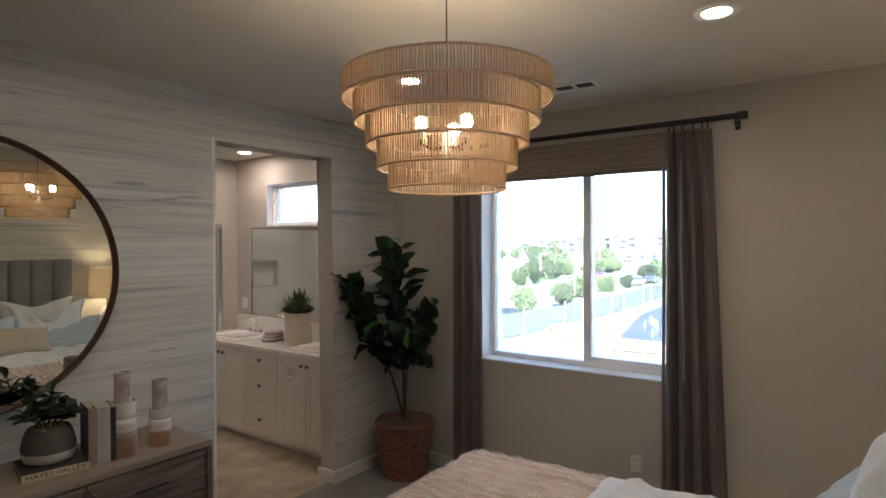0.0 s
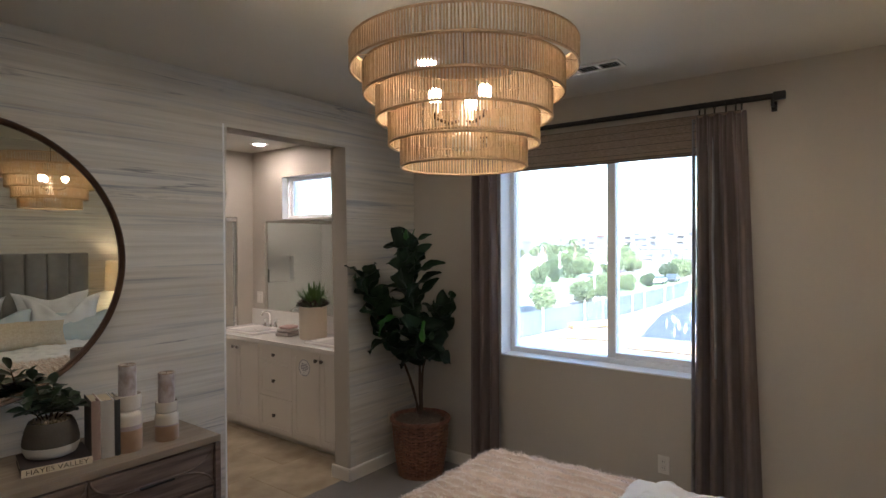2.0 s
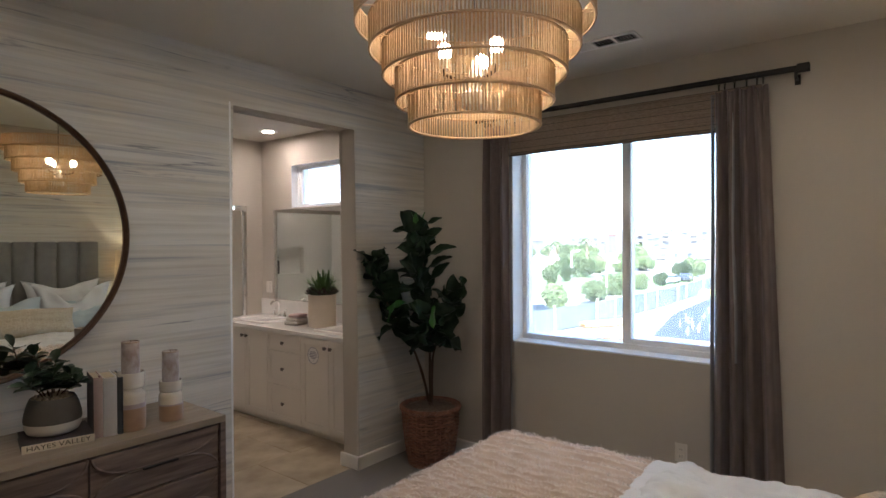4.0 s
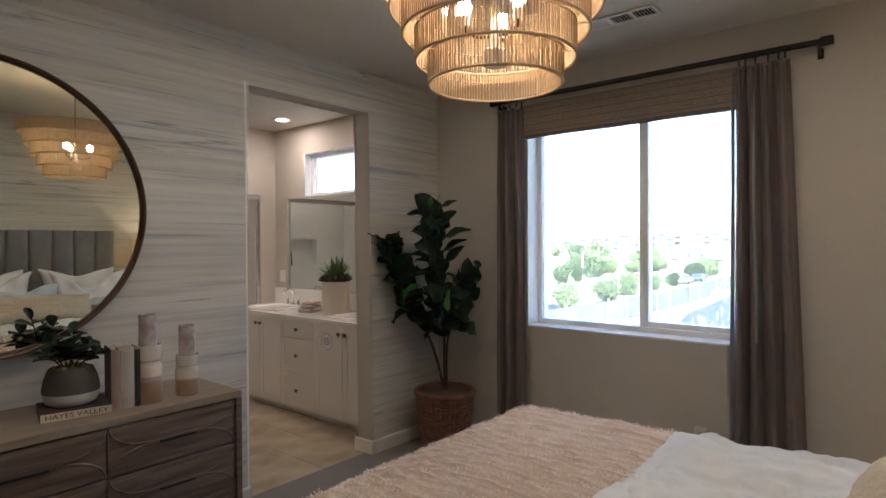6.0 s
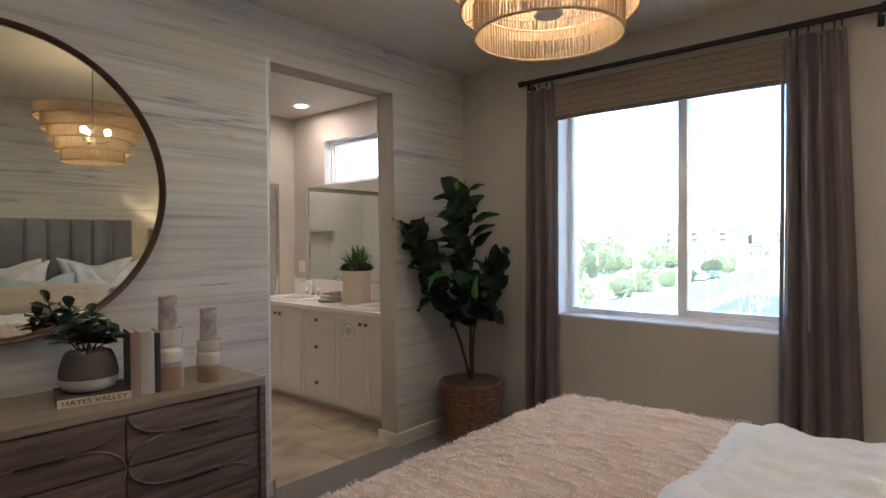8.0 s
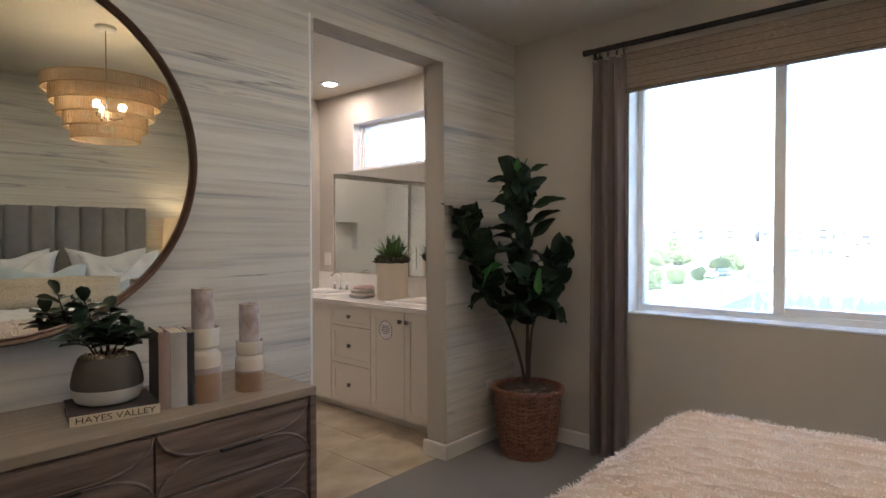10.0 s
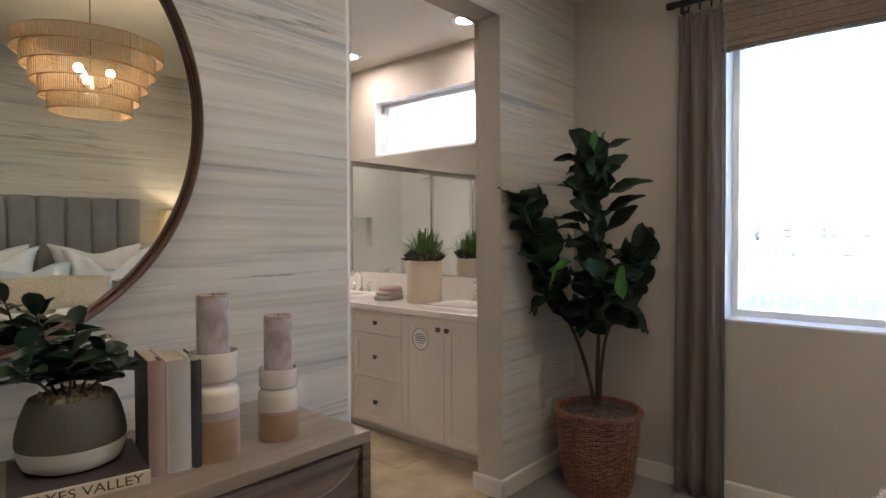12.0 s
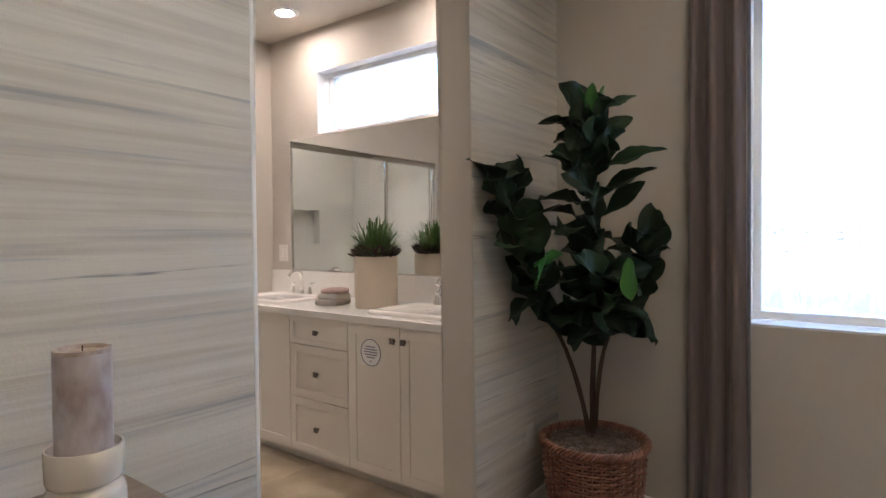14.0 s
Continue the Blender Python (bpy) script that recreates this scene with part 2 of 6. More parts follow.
PEBBLE = material("tan pebbles", (0.24, 0.18, 0.12), 0.8, colour2=(0.42, 0.34, 0.25), scale=20, bump=0.3, vary=0.25)
POT_GREY = material("matt grey stoneware", (0.085, 0.076, 0.068), 0.7, colour2=(0.11, 0.10, 0.09), scale=14, bump=0.12, bump_scale=120)
POT_WHITE = material("white stoneware", (0.62, 0.60, 0.57), 0.55, colour2=(0.68, 0.66, 0.63), scale=14, bump=0.05)
STONE_POT = material("cream stone planter", (0.62, 0.52, 0.39), 0.7, colour2=(0.72, 0.63, 0.51), scale=6, stretch=(1, 1, 0.3), bump=0.2, bump_scale=40)
CREAM = material("cream glaze", (0.64, 0.57, 0.48), 0.22, colour2=(0.74, 0.68, 0.60), scale=12, coat=0.4)
LILAC = material("lilac glaze band", (0.36, 0.28, 0.285), 0.3, colour2=(0.44, 0.37, 0.36), scale=25, coat=0.3)
CLAY = material("tan glaze", (0.30, 0.185, 0.115), 0.3, colour2=(0.43, 0.285, 0.19), scale=9, coat=0.3)
WAX = material("mottled lilac grey wax", (0.31, 0.235, 0.21), 0.32, colour2=(0.53, 0.485, 0.495), scale=30, stretch=(1, 1, 0.6), amount=0.34, detail=8, bump=0.08)
WAX_RIM = material("pale brown wax rim", (0.27, 0.18, 0.135), 0.45, colour2=(0.55, 0.48, 0.42), scale=45, amount=0.4)
BOOK_PINK = material("dusty pink cloth", (0.60, 0.45, 0.40), 0.8, colour2=(0.66, 0.50, 0.45), scale=60, bump=0.15, bump_scale=300)
BOOK_WHITE = material("white cloth", (0.80, 0.78, 0.76), 0.75, colour2=(0.84, 0.82, 0.80), scale=60, bump=0.1, bump_scale=300)
BOOK_GREY = material("slate cloth", (0.085, 0.095, 0.105), 0.75, colour2=(0.11, 0.12, 0.13), scale=60, bump=0.15, bump_scale=300)
BOOK_DARK = material("dark boards", (0.045, 0.035, 0.035), 0.6, colour2=(0.065, 0.05, 0.05), scale=30)
PAPER = material("cream paper edges", (0.60, 0.52, 0.38), 0.9, colour2=(0.70, 0.62, 0.47), scale=9, stretch=(120, 4, 4), bump=0.2)
RIBBON = material("red brown ribbon", (0.11, 0.022, 0.016), 0.6, scale=60)
SPINE = material("ivory spine", (0.62, 0.55, 0.42), 0.6, colour2=(0.67, 0.60, 0.47), scale=30)
INK = material("dark brown ink", (0.05, 0.035, 0.025), 0.6, scale=30)
PLASTIC = material("white plastic plate", (0.70, 0.66, 0.60), 0.4, scale=10)
SIGN = material("white sticker", (0.78, 0.76, 0.74), 0.4, scale=10)
SIGN_INK = material("violet grey print", (0.20, 0.18, 0.25), 0.5, scale=20)
PINK = material("pink towel", (0.60, 0.42, 0.38), 0.95, colour2=(0.66, 0.48, 0.44), scale=80, bump=0.6, bump_scale=250)
TOWEL = material("striped cream towel", (0.64, 0.58, 0.51), 0.95, colour2=(0.52, 0.47, 0.43), scale=10, stretch=(1, 1, 12), bump=0.6, bump_scale=150)
SHOWER = material("white shower tile", (0.78, 0.77, 0.73), 0.2, colour2=(0.81, 0.80, 0.76), scale=3)
BULB_M = glow("warm bulb", (1.0, 0.795, 0.52), BULB)
CAN_BATH_M = glow("bathroom recessed lamp", (1.0, 0.81, 0.67), CAN_BATH)
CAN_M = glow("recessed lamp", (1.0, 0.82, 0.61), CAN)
# tint dims the bright outdoors; the translucent share imitates glare and haze
PANE = glass_material("pane with dimming tint and haze", (0.44, 0.465, 0.48), veil=0.038)
SHOWER_GLASS = glass_material("shower glass", (0.96, 0.98, 0.97))


# ---- building helpers ----
def thing(name, base, label, category, group="", kind=""):
    ob = new(name)
    ob.location = base
    ob.empty_display_size = 0.05
    return tagged(ob, label, category, group, kind)


def origin_of(ob):
    v = Vector((0, 0, 0))
    while ob:
        v += ob.location
        ob = ob.parent
    return v


def part(name, bm, mat, parent=None, label="", smooth=False):
    """Link a bmesh given in world coordinates as one mesh object, under parent if there is one."""
    me = bpy.data.meshes.new(name)
    o = origin_of(parent)
    bmesh.ops.translate(bm, verts=bm.verts, vec=-o)
    bmesh.ops.recalc_face_normals(bm, faces=bm.faces)
    bm.to_mesh(me)
    bm.free()
    for m in (mat if isinstance(mat, (list, tuple)) else [mat]):
        me.materials.append(m)
    if smooth:
        for p in me.polygons:
            p.use_smooth = True
        me.set_sharp_from_angle(angle=radians(52))
    ob = new(name, me)
    if parent:
        ob.parent = parent
    if label:
        tagged(ob, label)
    return ob


def solo(name, bm, mat, label, category, base=None, smooth=False, group="", kind=""):
    """A thing that is one single mesh."""
    b = Vector(base) if base is not None else Vector((0, 0, 0))
    bmesh.ops.translate(bm, verts=bm.verts, vec=-b)
    ob = part(name, bm, mat, None, smooth=smooth)
    ob.location = b
    return tagged(ob, label, category, group, kind)


def box(x0, y0, z0, x1, y1, z1, bevel=0.0, seg=2, bm=None):
    own = bmesh.new()
    bmesh.ops.create_cube(own, size=1.0)
    for v in own.verts:
        v.co = Vector(((x0 + x1) / 2 + v.co.x * (x1 - x0), (y0 + y1) / 2 + v.co.y * (y1 - y0), (z0 + z1) / 2 + v.co.z * (z1 - z0)))
    if bevel:
        bmesh.ops.bevel(own, geom=list(own.edges), offset=bevel, segments=seg, profile=0.5, affect="EDGES")
    if bm is None:
        return own
    return merge(bm, own)


def merge(bm, other):
    tmp = bpy.data.meshes.new("tmp")
    other.to_mesh(tmp)
    other.free()
    bm.from_mesh(tmp)
    bpy.data.meshes.remove(tmp)
    return bm


def lathe(profile, centre=(0, 0, 0), n=40, closed=False):
    """Turn (radius, height) pairs round a vertical axis."""
    bm = bmesh.new()
    rings = []
    for r, z in profile:
        rings.append([bm.verts.new((centre[0] + r * math.cos(2 * math.pi * k / n), centre[1] + r * math.sin(2 * math.pi * k / n), centre[2] + z)) for k in range(n)])
    pairs = list(zip(rings, rings[1:])) + ([(rings[-1], rings[0])] if closed else [])
    for a, b in pairs:
        for k in range(n):
            bm.faces.new((a[k], a[(k + 1) % n], b[(k + 1) % n], b[k]))
    if not closed:
        for ring in (rings[0], rings[-1]):
            bm.faces.new(ring)
    return bm


def tube(points, radius, n=8, bm=None, cap=True):
    """A round tube along points; radius a number or one for each point."""
    bm = bm or bmesh.new()
    pts = [Vector(p) for p in points]
    rings, side = [], None
    for i, p in enumerate(pts):
        d = (pts[min(i + 1, len(pts) - 1)] - pts[max(i - 1, 0)]).normalized()
        if side is None:
            side = d.orthogonal().normalized()
        side = (side - d * side.dot(d)).normalized()
        up = d.cross(side)
        r = radius[i] if isinstance(radius, (list, tuple)) else radius
        rings.append([bm.verts.new(p + (side * math.cos(2 * math.pi * k / n) + up * math.sin(2 * math.pi * k / n)) * r) for k in range(n)])
    for a, b in zip(rings, rings[1:]):
        for k in range(n):
            bm.faces.new((a[k], a[(k + 1) % n], b[(k + 1) % n], b[k]))
    if cap:
        bm.faces.new(rings[0])
        bm.faces.new(rings[-1])
    return bm


def ring(centre, radius, thick, n=64, m=8, axis="z", bm=None):
    bm = bm or bmesh.new()
    rows = []
    for i in range(n):
        a = 2 * math.pi * i / n
        row = []
        for j in range(m):
            b = 2 * math.pi * j / m
            r, h = radius + thick * math.cos(b), thick * math.sin(b)
            p = (r * math.cos(a), r * math.sin(a), h) if axis == "z" else (h, r * math.cos(a), r * math.sin(a)) if axis == "x" else (r * math.cos(a), h, r * math.sin(a))
            row.append(bm.verts.new(Vector(centre) + Vector(p)))
        rows.append(row)
    for i in range(n):
        a, b = rows[i], rows[(i + 1) % n]
        for j in range(m):
            bm.faces.new((a[j], a[(j + 1) % m], b[(j + 1) % m], b[j]))
    return bm


def grid_mesh(fn, nu, nv, close_u=False, bm=None):
    bm = bm or bmesh.new()
    vs = [[bm.verts.new(fn(i / nu, j / nv)) for j in range(nv + 1)] for i in range(nu + (0 if close_u else 1))]
    for i in range(nu):
        a, b = vs[i], vs[(i + 1) % len(vs)]
        for j in range(nv):
            bm.faces.new((a[j], b[j], b[j + 1], a[j + 1]))
    return bm


def soft_box(lo, hi, r, res, shape=None):
    """A box with round edges of radius r, its faces cut into cells of about res, each point moved by shape(point, normal)."""
    lo, hi = Vector(lo), Vector(hi)
    size = hi - lo
    n = [max(2, int(round(size[k] / res))) for k in range(3)]
    bm = bmesh.new()
    cache = {}

    def vert(key):
        if key not in cache:
            p = Vector([lo[k] + size[k] * key[k] / n[k] for k in range(3)])
            q = Vector([min(max(p[k], lo[k] + r), hi[k] - r) for k in range(3)])
            d = p - q
            nor = d.normalized() if d.length > 1e-9 else Vector((0, 0, 1))
            p = q + nor * r if d.length > 1e-9 else p
            cache[key] = bm.verts.new(shape(p, nor) if shape else p)
        return cache[key]

    for ax in range(3):
        u, v = (ax + 1) % 3, (ax + 2) % 3
        for side in (0, n[ax]):
            for i in range(n[u]):
                for j in range(n[v]):
                    quad = []
                    for di, dj in ((0, 0), (1, 0), (1, 1), (0, 1)):
                        key = [0, 0, 0]
                        key[ax], key[u], key[v] = side, i + di, j + dj
                        quad.append(vert(tuple(key)))
                    bm.faces.new(quad)
    return bm


def extrude_outline(outline, axis, a, b):
    """A flat outline of (u, v) pairs thickened from a to b along the axis x, y or z."""
    bm = bmesh.new()
    put = {"x": lambda u, v, w: (w, u, v), "y": lambda u, v, w: (u, w, v), "z": lambda u, v, w: (u, v, w)}[axis]
    va = [bm.verts.new(put(u, v, a)) for u, v in outline]
    vb = [bm.verts.new(put(u, v, b)) for u, v in outline]
    bm.faces.new(va)
    bm.faces.new(vb)
    k = len(va)
    for i in range(k):
        bm.faces.new((va[i], va[(i + 1) % k], vb[(i + 1) % k], vb[i]))
    return bm


def structure(name, bm, mat, label="", smooth=False):
    return tagged(part(name, bm, mat, None, label, smooth), kind="structure")


def shared(name, ob, m, parent):
    """Another object on the mesh of ob, under parent, at the local pose m."""
    o = new(name, ob.data)
    o.parent = parent
    o.matrix_local = m
    return o


def face_material(ob, index, test):
    for p in ob.data.polygons:
        if test(p.normal, p.center):
            p.material_index = index


# ---- shell ----
outline = [(YS, 0), (DY0, 0), (DY0, DZ), (DY1, DZ), (DY1, 0), (YW, 0), (YW, ZC), (YS, ZC)]
bm = extrude_outline(outline, "x", XA2, XA)
edges = [e for e in bm.edges if (abs(e.verts[0].co.y - DY0) < 1e-4 and abs(e.verts[1].co.y - DY0) < 1e-4 or abs(e.verts[0].co.y - DY1) < 1e-4 and abs(e.verts[1].co.y - DY1) < 1e-4
         or abs(e.verts[0].co.z - DZ) < 1e-4 and abs(e.verts[1].co.z - DZ) < 1e-4) and abs(e.verts[0].co.x - e.verts[1].co.x) < 1e-4]
bmesh.ops.bevel(bm, geom=edges, offset=0.018, segments=5, profile=0.5, affect="EDGES")
bmesh.ops.triangulate(bm, faces=[f for f in bm.faces if len(f.verts) > 4])
wall_west = structure("wall_west", bm, [PAINT, WALLPAPER], "beige wall with streaked grey wallpaper and a doorway")
face_material(wall_west, 1, lambda n, c: n.x > 0.99)


def wall_with_hole(name, x0, x1, y0, y1, z1, hx0, hx1, hz0, hz1, mat, label):
    bm = box(x0, y0, 0, x1, y1, hz0)
    box(x0, y0, hz1, x1, y1, z1, bm=bm)
    box(x0, y0, hz0, hx0, y1, hz1, bm=bm)
    box(hx1, y0, hz0, x1, y1, hz1, bm=bm)
    return structure(name, bm, mat, label)


wall_with_hole("wall_north", XA2 + 0.08, XH + 0.12, YW, YO, ZC, WX0, WX1, WZ0, WZ1, PAINT, "warm beige painted window wall")
wall_with_hole("wall_north_bath", XL - 1.3, XA2 + 0.08, YB, YO, ZC, BX0, BX1, BZ0, BZ1, PAINT, "warm beige bathroom wall with a high window")
structure("wall_east", box(XH, YS - 0.1, 0, XH + 0.12, YW, ZC), WALLPAPER, "streaked grey wallpaper behind the bed")
structure("wall_south", box(XA2, YS - 0.12, 0, XH, YS, ZC), PAINT, "warm beige painted wall")
structure("ceiling", box(XL - 1.3, YS - 0.12, ZC, XH + 0.12, YO, ZC + 0.12), CEIL, "smooth off-white painted ceiling")
structure("floor", box(-2.915, YS - 0.12, -0.12, XH + 0.12, YO, 0.0), CARPET, "grey-brown cut pile carpet")
bath_floor = structure("floor_bath", box(XL - 1.3, 0.6, -0.12, -2.915, YO, -0.006), GROUT, "beige stone tiles with thin grout joints")
structure("wall_bath_south", box(XL - 1.3, 0.5, 0, XA2, 0.6, ZC), PAINT, "warm beige bathroom wall")
structure("wall_bath_return", box(XL - 0.10, 3.78, 0, XL, YB, ZC), PAINT, "narrow beige wall beside the shower")
structure("wall_bath_west", box(XL - 0.10, 0.6, 0, XL, 1.95, ZC), PAINT, "warm beige bathroom wall")
structure("wall_bath_header", box(XL - 0.10, 1.95, 2.015, XL, 3.78, ZC), PAINT, "beige wall above the shower screen")
XV, VS, NY0, NY1 = -6.40, 1.955, 2.46, 2.95     # shower back wall, its side wall, its niche
bm = box(XV - 0.1, 0.6, 0, XV, NY0, ZC)
box(XV - 0.1, NY1, 0, XV, YB, ZC, bm=bm)
box(XV - 0.1, NY0, 0, XV, NY1, 1.205, bm=bm)
box(XV - 0.1, NY0, 1.56, XV, NY1, ZC, bm=bm)
box(XV - 0.16, NY0 - 0.05, 1.15, XV - 0.1, NY1 + 0.05, 1.61, bm=bm)
structure("wall_shower", bm, SHOWER, "white tiled shower wall with a niche")
structure("wall_shower_side", box(XV, VS - 0.1, 0, XL - 0.10, VS, ZC), SHOWER, "plain white tiled shower side wall")


def baseboard(name, pts, nx, ny):
    """A skirting board along pts; nx, ny points into the room."""
    (xa, ya), (xb, yb) = pts
    d = 0.014
    bm = bmesh.new()
    prof = [(0.0, 0.0), (d, 0.0), (d, 0.083), (d * 0.75, 0.0915), (d * 0.35, 0.094), (0.0, 0.094)]
    ends = []
    for (x, y) in ((xa, ya), (xb, yb)):
        ends.append([bm.verts.new((x + nx * o, y + ny * o, z)) for o, z in prof])
    k = len(prof)
    for i in range(k):
        bm.faces.new((ends[0][i], ends[0][(i + 1) % k], ends[1][(i + 1) % k], ends[1][i]))
    bm.faces.new(ends[0])
    bm.faces.new(ends[1])
    return structure(name, bm, TRIM, "white painted baseboard")


baseboard("baseboard", [(XA, DY1 - 0.012), (XA, YW)], 1, 0)
baseboard("baseboard", [(XA, YS), (XA, DY0 + 0.012)], 1, 0)
baseboard("baseboard", [(XA + 0.014, DY1), (XA2 - 0.014, DY1)], 0, -1)
baseboard("baseboard", [(XA + 0.014, DY0), (XA2 - 0.014, DY0)], 0, 1)
baseboard("baseboard", [(XA + 0.014, YW), (XH, YW)], 0, -1)
baseboard("baseboard", [(XH, YS), (XH, YW - 0.014)], -1, 0)


structure("trim", box(XA - 0.014, DY0 - 0.011, 0.095, XA + 0.0025, DY0 + 0.0025, DZ, 0.004), VINYL, "white corner bead along the doorway edge")


# ---- windows ----
def window(name, x0, x1, z0, z1, ya, yb, mull, label):
    """A vinyl window in its opening: outer frame, mullion, sliding sash and panes."""
    base = thing(name, ((x0 + x1) / 2, yb - 0.05, z0), label, "window", kind="structure")
    f = 0.036
    y0, y1 = ya, yb
    bm = box(x0, y0, z0, x1, y1, z0 + f, 0.004)
    box(x0, y0, z1 - f, x1, y1, z1, 0.004, bm=bm)
    box(x0, y0, z0 + f, x0 + f, y1, z1 - f, 0.004, bm=bm)
    box(x1 - f, y0, z0 + f, x1, y1, z1 - f, 0.004, bm=bm)
    part("window_frame", bm, VINYL, base)
    if mull:
        part("mullion", box(mull - 0.028, y0 + 0.008, z0 + f, mull + 0.028, y1, z1 - f, 0.004), VINYL, base)
        s = 0.034
        a, b, c, d = mull + 0.028, x1 - f, z0 + f, z1 - f
        bm = box(a, y0 + 0.014, c, b, y1, c + s, 0.003)
        box(a, y0 + 0.014, d - s, b, y1, d, 0.003, bm=bm)
        box(b - s, y0 + 0.014, c + s, b, y1, d - s, 0.003, bm=bm)
        part("sash", bm, VINYL, base)
        spans = [(x0 + f, mull - 0.028, z0 + f, z1 - f), (a, b - s, c + s, d - s)]
    else:
        bm = box(x0 + f, y0 + 0.012, z0 + f, x0 + f + 0.03, y1, z1 - f, 0.003)
        part("sash", bm, VINYL, base)
        spans = [(x0 + f + 0.03, x1 - f, z0 + f, z1 - f)]
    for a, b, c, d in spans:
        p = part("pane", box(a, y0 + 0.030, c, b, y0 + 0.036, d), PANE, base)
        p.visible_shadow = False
    return base


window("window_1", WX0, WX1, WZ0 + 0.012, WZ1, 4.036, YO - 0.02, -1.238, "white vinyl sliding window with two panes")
structure("window_sill", box(WX0, YW - 0.002, WZ0, WX1, 4.036, WZ0 + 0.012, 0.003), VINYL, "white painted window sill")
for name, reveal in (("window_reveal_west", box(WX0, YW + 0.003, WZ0 + 0.012, WX0 + 0.004, 4.036, WZ1)), ("window_reveal_east", box(WX1 - 0.004, YW + 0.003, WZ0 + 0.012, WX1, 4.036, WZ1)),
                     ("window_reveal_top", box(WX0 + 0.004, YW + 0.003, WZ1 - 0.004, WX1 - 0.004, 4.036, WZ1))):
    structure(name, reveal, VINYL, "white lining of the window opening")
for name, reveal in (("window_reveal_bath_west", box(BX0, YB + 0.003, BZ0 + 0.004, BX0 + 0.004, YB + 0.075, BZ1 - 0.004)), ("window_reveal_bath_sill", box(BX0, YB + 0.003, BZ0, BX1, YB + 0.075, BZ0 + 0.004)),
                     ("window_reveal_bath_top", box(BX0, YB + 0.003, BZ1 - 0.004, BX1, YB + 0.075, BZ1))):
    structure(name, reveal, VINYL, "white lining of the bathroom window opening")
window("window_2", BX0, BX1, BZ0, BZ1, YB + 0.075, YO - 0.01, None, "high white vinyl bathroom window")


# ---- chandelier over the bed ----
CX, CY = -0.848, 1.765


def chandelier():
    base = thing("chandelier", (CX, CY, ZC), "five-tier woven rope drum chandelier, lit, hanging over the bed", "chandelier")
    tiers = [(0.358, 2.276, 2.350), (0.316, 2.197, 2.288), (0.277, 2.121, 2.212), (0.238, 2.043, 2.134), (0.199, 1.972, 2.060)]
    rng = random.Random(4)
    for r, z0, z1 in tiers:
        n = int(2 * math.pi * r / 0.0098)
        bm = bmesh.new()
        for k in range(n):
            a = 2 * math.pi * (k + rng.uniform(-0.10, 0.10)) / n
            ro = r + rng.uniform(-0.0012, 0.0012)
            c, s = math.cos(a), math.sin(a)
            w = 0.0030 * rng.uniform(0.85, 1.10)
            tw = rng.uniform(-0.0012, 0.0012)
            rows = []
            for z, sh in ((z0, 0.0), ((z0 + z1) / 2, tw), (z1, 0.0)):
                row = []
                for q in range(5):
                    b = 2 * math.pi * q / 5
                    dr, dt = w * math.cos(b), w * math.sin(b) + sh
                    row.append(bm.verts.new((CX + (ro + dr) * c - dt * s, CY + (ro + dr) * s + dt * c, z)))
                rows.append(row)
            for u, v in zip(rows, rows[1:]):
                for q in range(5):
                    bm.faces.new((u[q], u[(q + 1) % 5], v[(q + 1) % 5], v[q]))
        tier = part("shade_tier", bm, ROPE, base, "woven rope tier", smooth=True)
        tagged(tier, kind="stuff")
        for z in (z0, z1):
            part("rim", ring((CX, CY, z), r, 0.0042, 96, 8), RIM, tier, smooth=True)
    # spokes that tie each tier to the one inside it
    for (ra, za, zb), (rb, zc, zd) in zip(tiers, tiers[1:]):
        for k in range(8):
            a = 2 * math.pi * k / 8 + 0.35
            part("spoke", tube([(CX + ra * math.cos(a), CY + ra * math.sin(a), za), (CX + rb * math.cos(a), CY + rb * math.sin(a), (zd + za) / 2)], 0.0024, 6), RIM, base)
    part("cord", tube([(CX, CY, 2.19), (CX, CY, ZC - 0.02)], 0.003, 8), NICKEL, base)
    part("canopy", lathe([(0.0, 0), (0.062, 0), (0.062, -0.014), (0.054, -0.024), (0.012, -0.03), (0.0, -0.03)], (CX, CY, ZC), 32), TRIM, base, smooth=True)
    part("hub", lathe([(0.0, 0.0), (0.036, 0.0), (0.040, 0.004), (0.040, 0.040), (0.02, 0.055), (0.012, 0.14), (0.0, 0.14)], (CX, CY, 2.028), 28), TRIM, base, "round cream hub")
    for k in range(3):
        a = 2 * math.pi * k / 3 + 1.92
        x, y = CX + 0.092 * math.cos(a), CY + 0.092 * math.sin(a)
        part("arm", tube([(CX, CY, 2.12), (CX + 0.05 * math.cos(a), CY + 0.05 * math.sin(a), 2.11), (x, y, 2.125), (x, y, 2.15)], 0.006, 8), BRONZE, base, smooth=True)
        part("socket", lathe([(0.0, 0), (0.015, 0), (0.016, 0.03), (0.0, 0.03)], (x, y, 2.14), 14), TRIM, base, smooth=True)
        part("bulb", lathe([(0.0, 0), (0.012, 0.0), (0.017, 0.010), (0.020, 0.022), (0.021, 0.030), (0.018, 0.041), (0.010, 0.048), (0.0, 0.049)], (x, y, 2.168), 18), BULB_M, base, smooth=True)
    return base


chandelier()


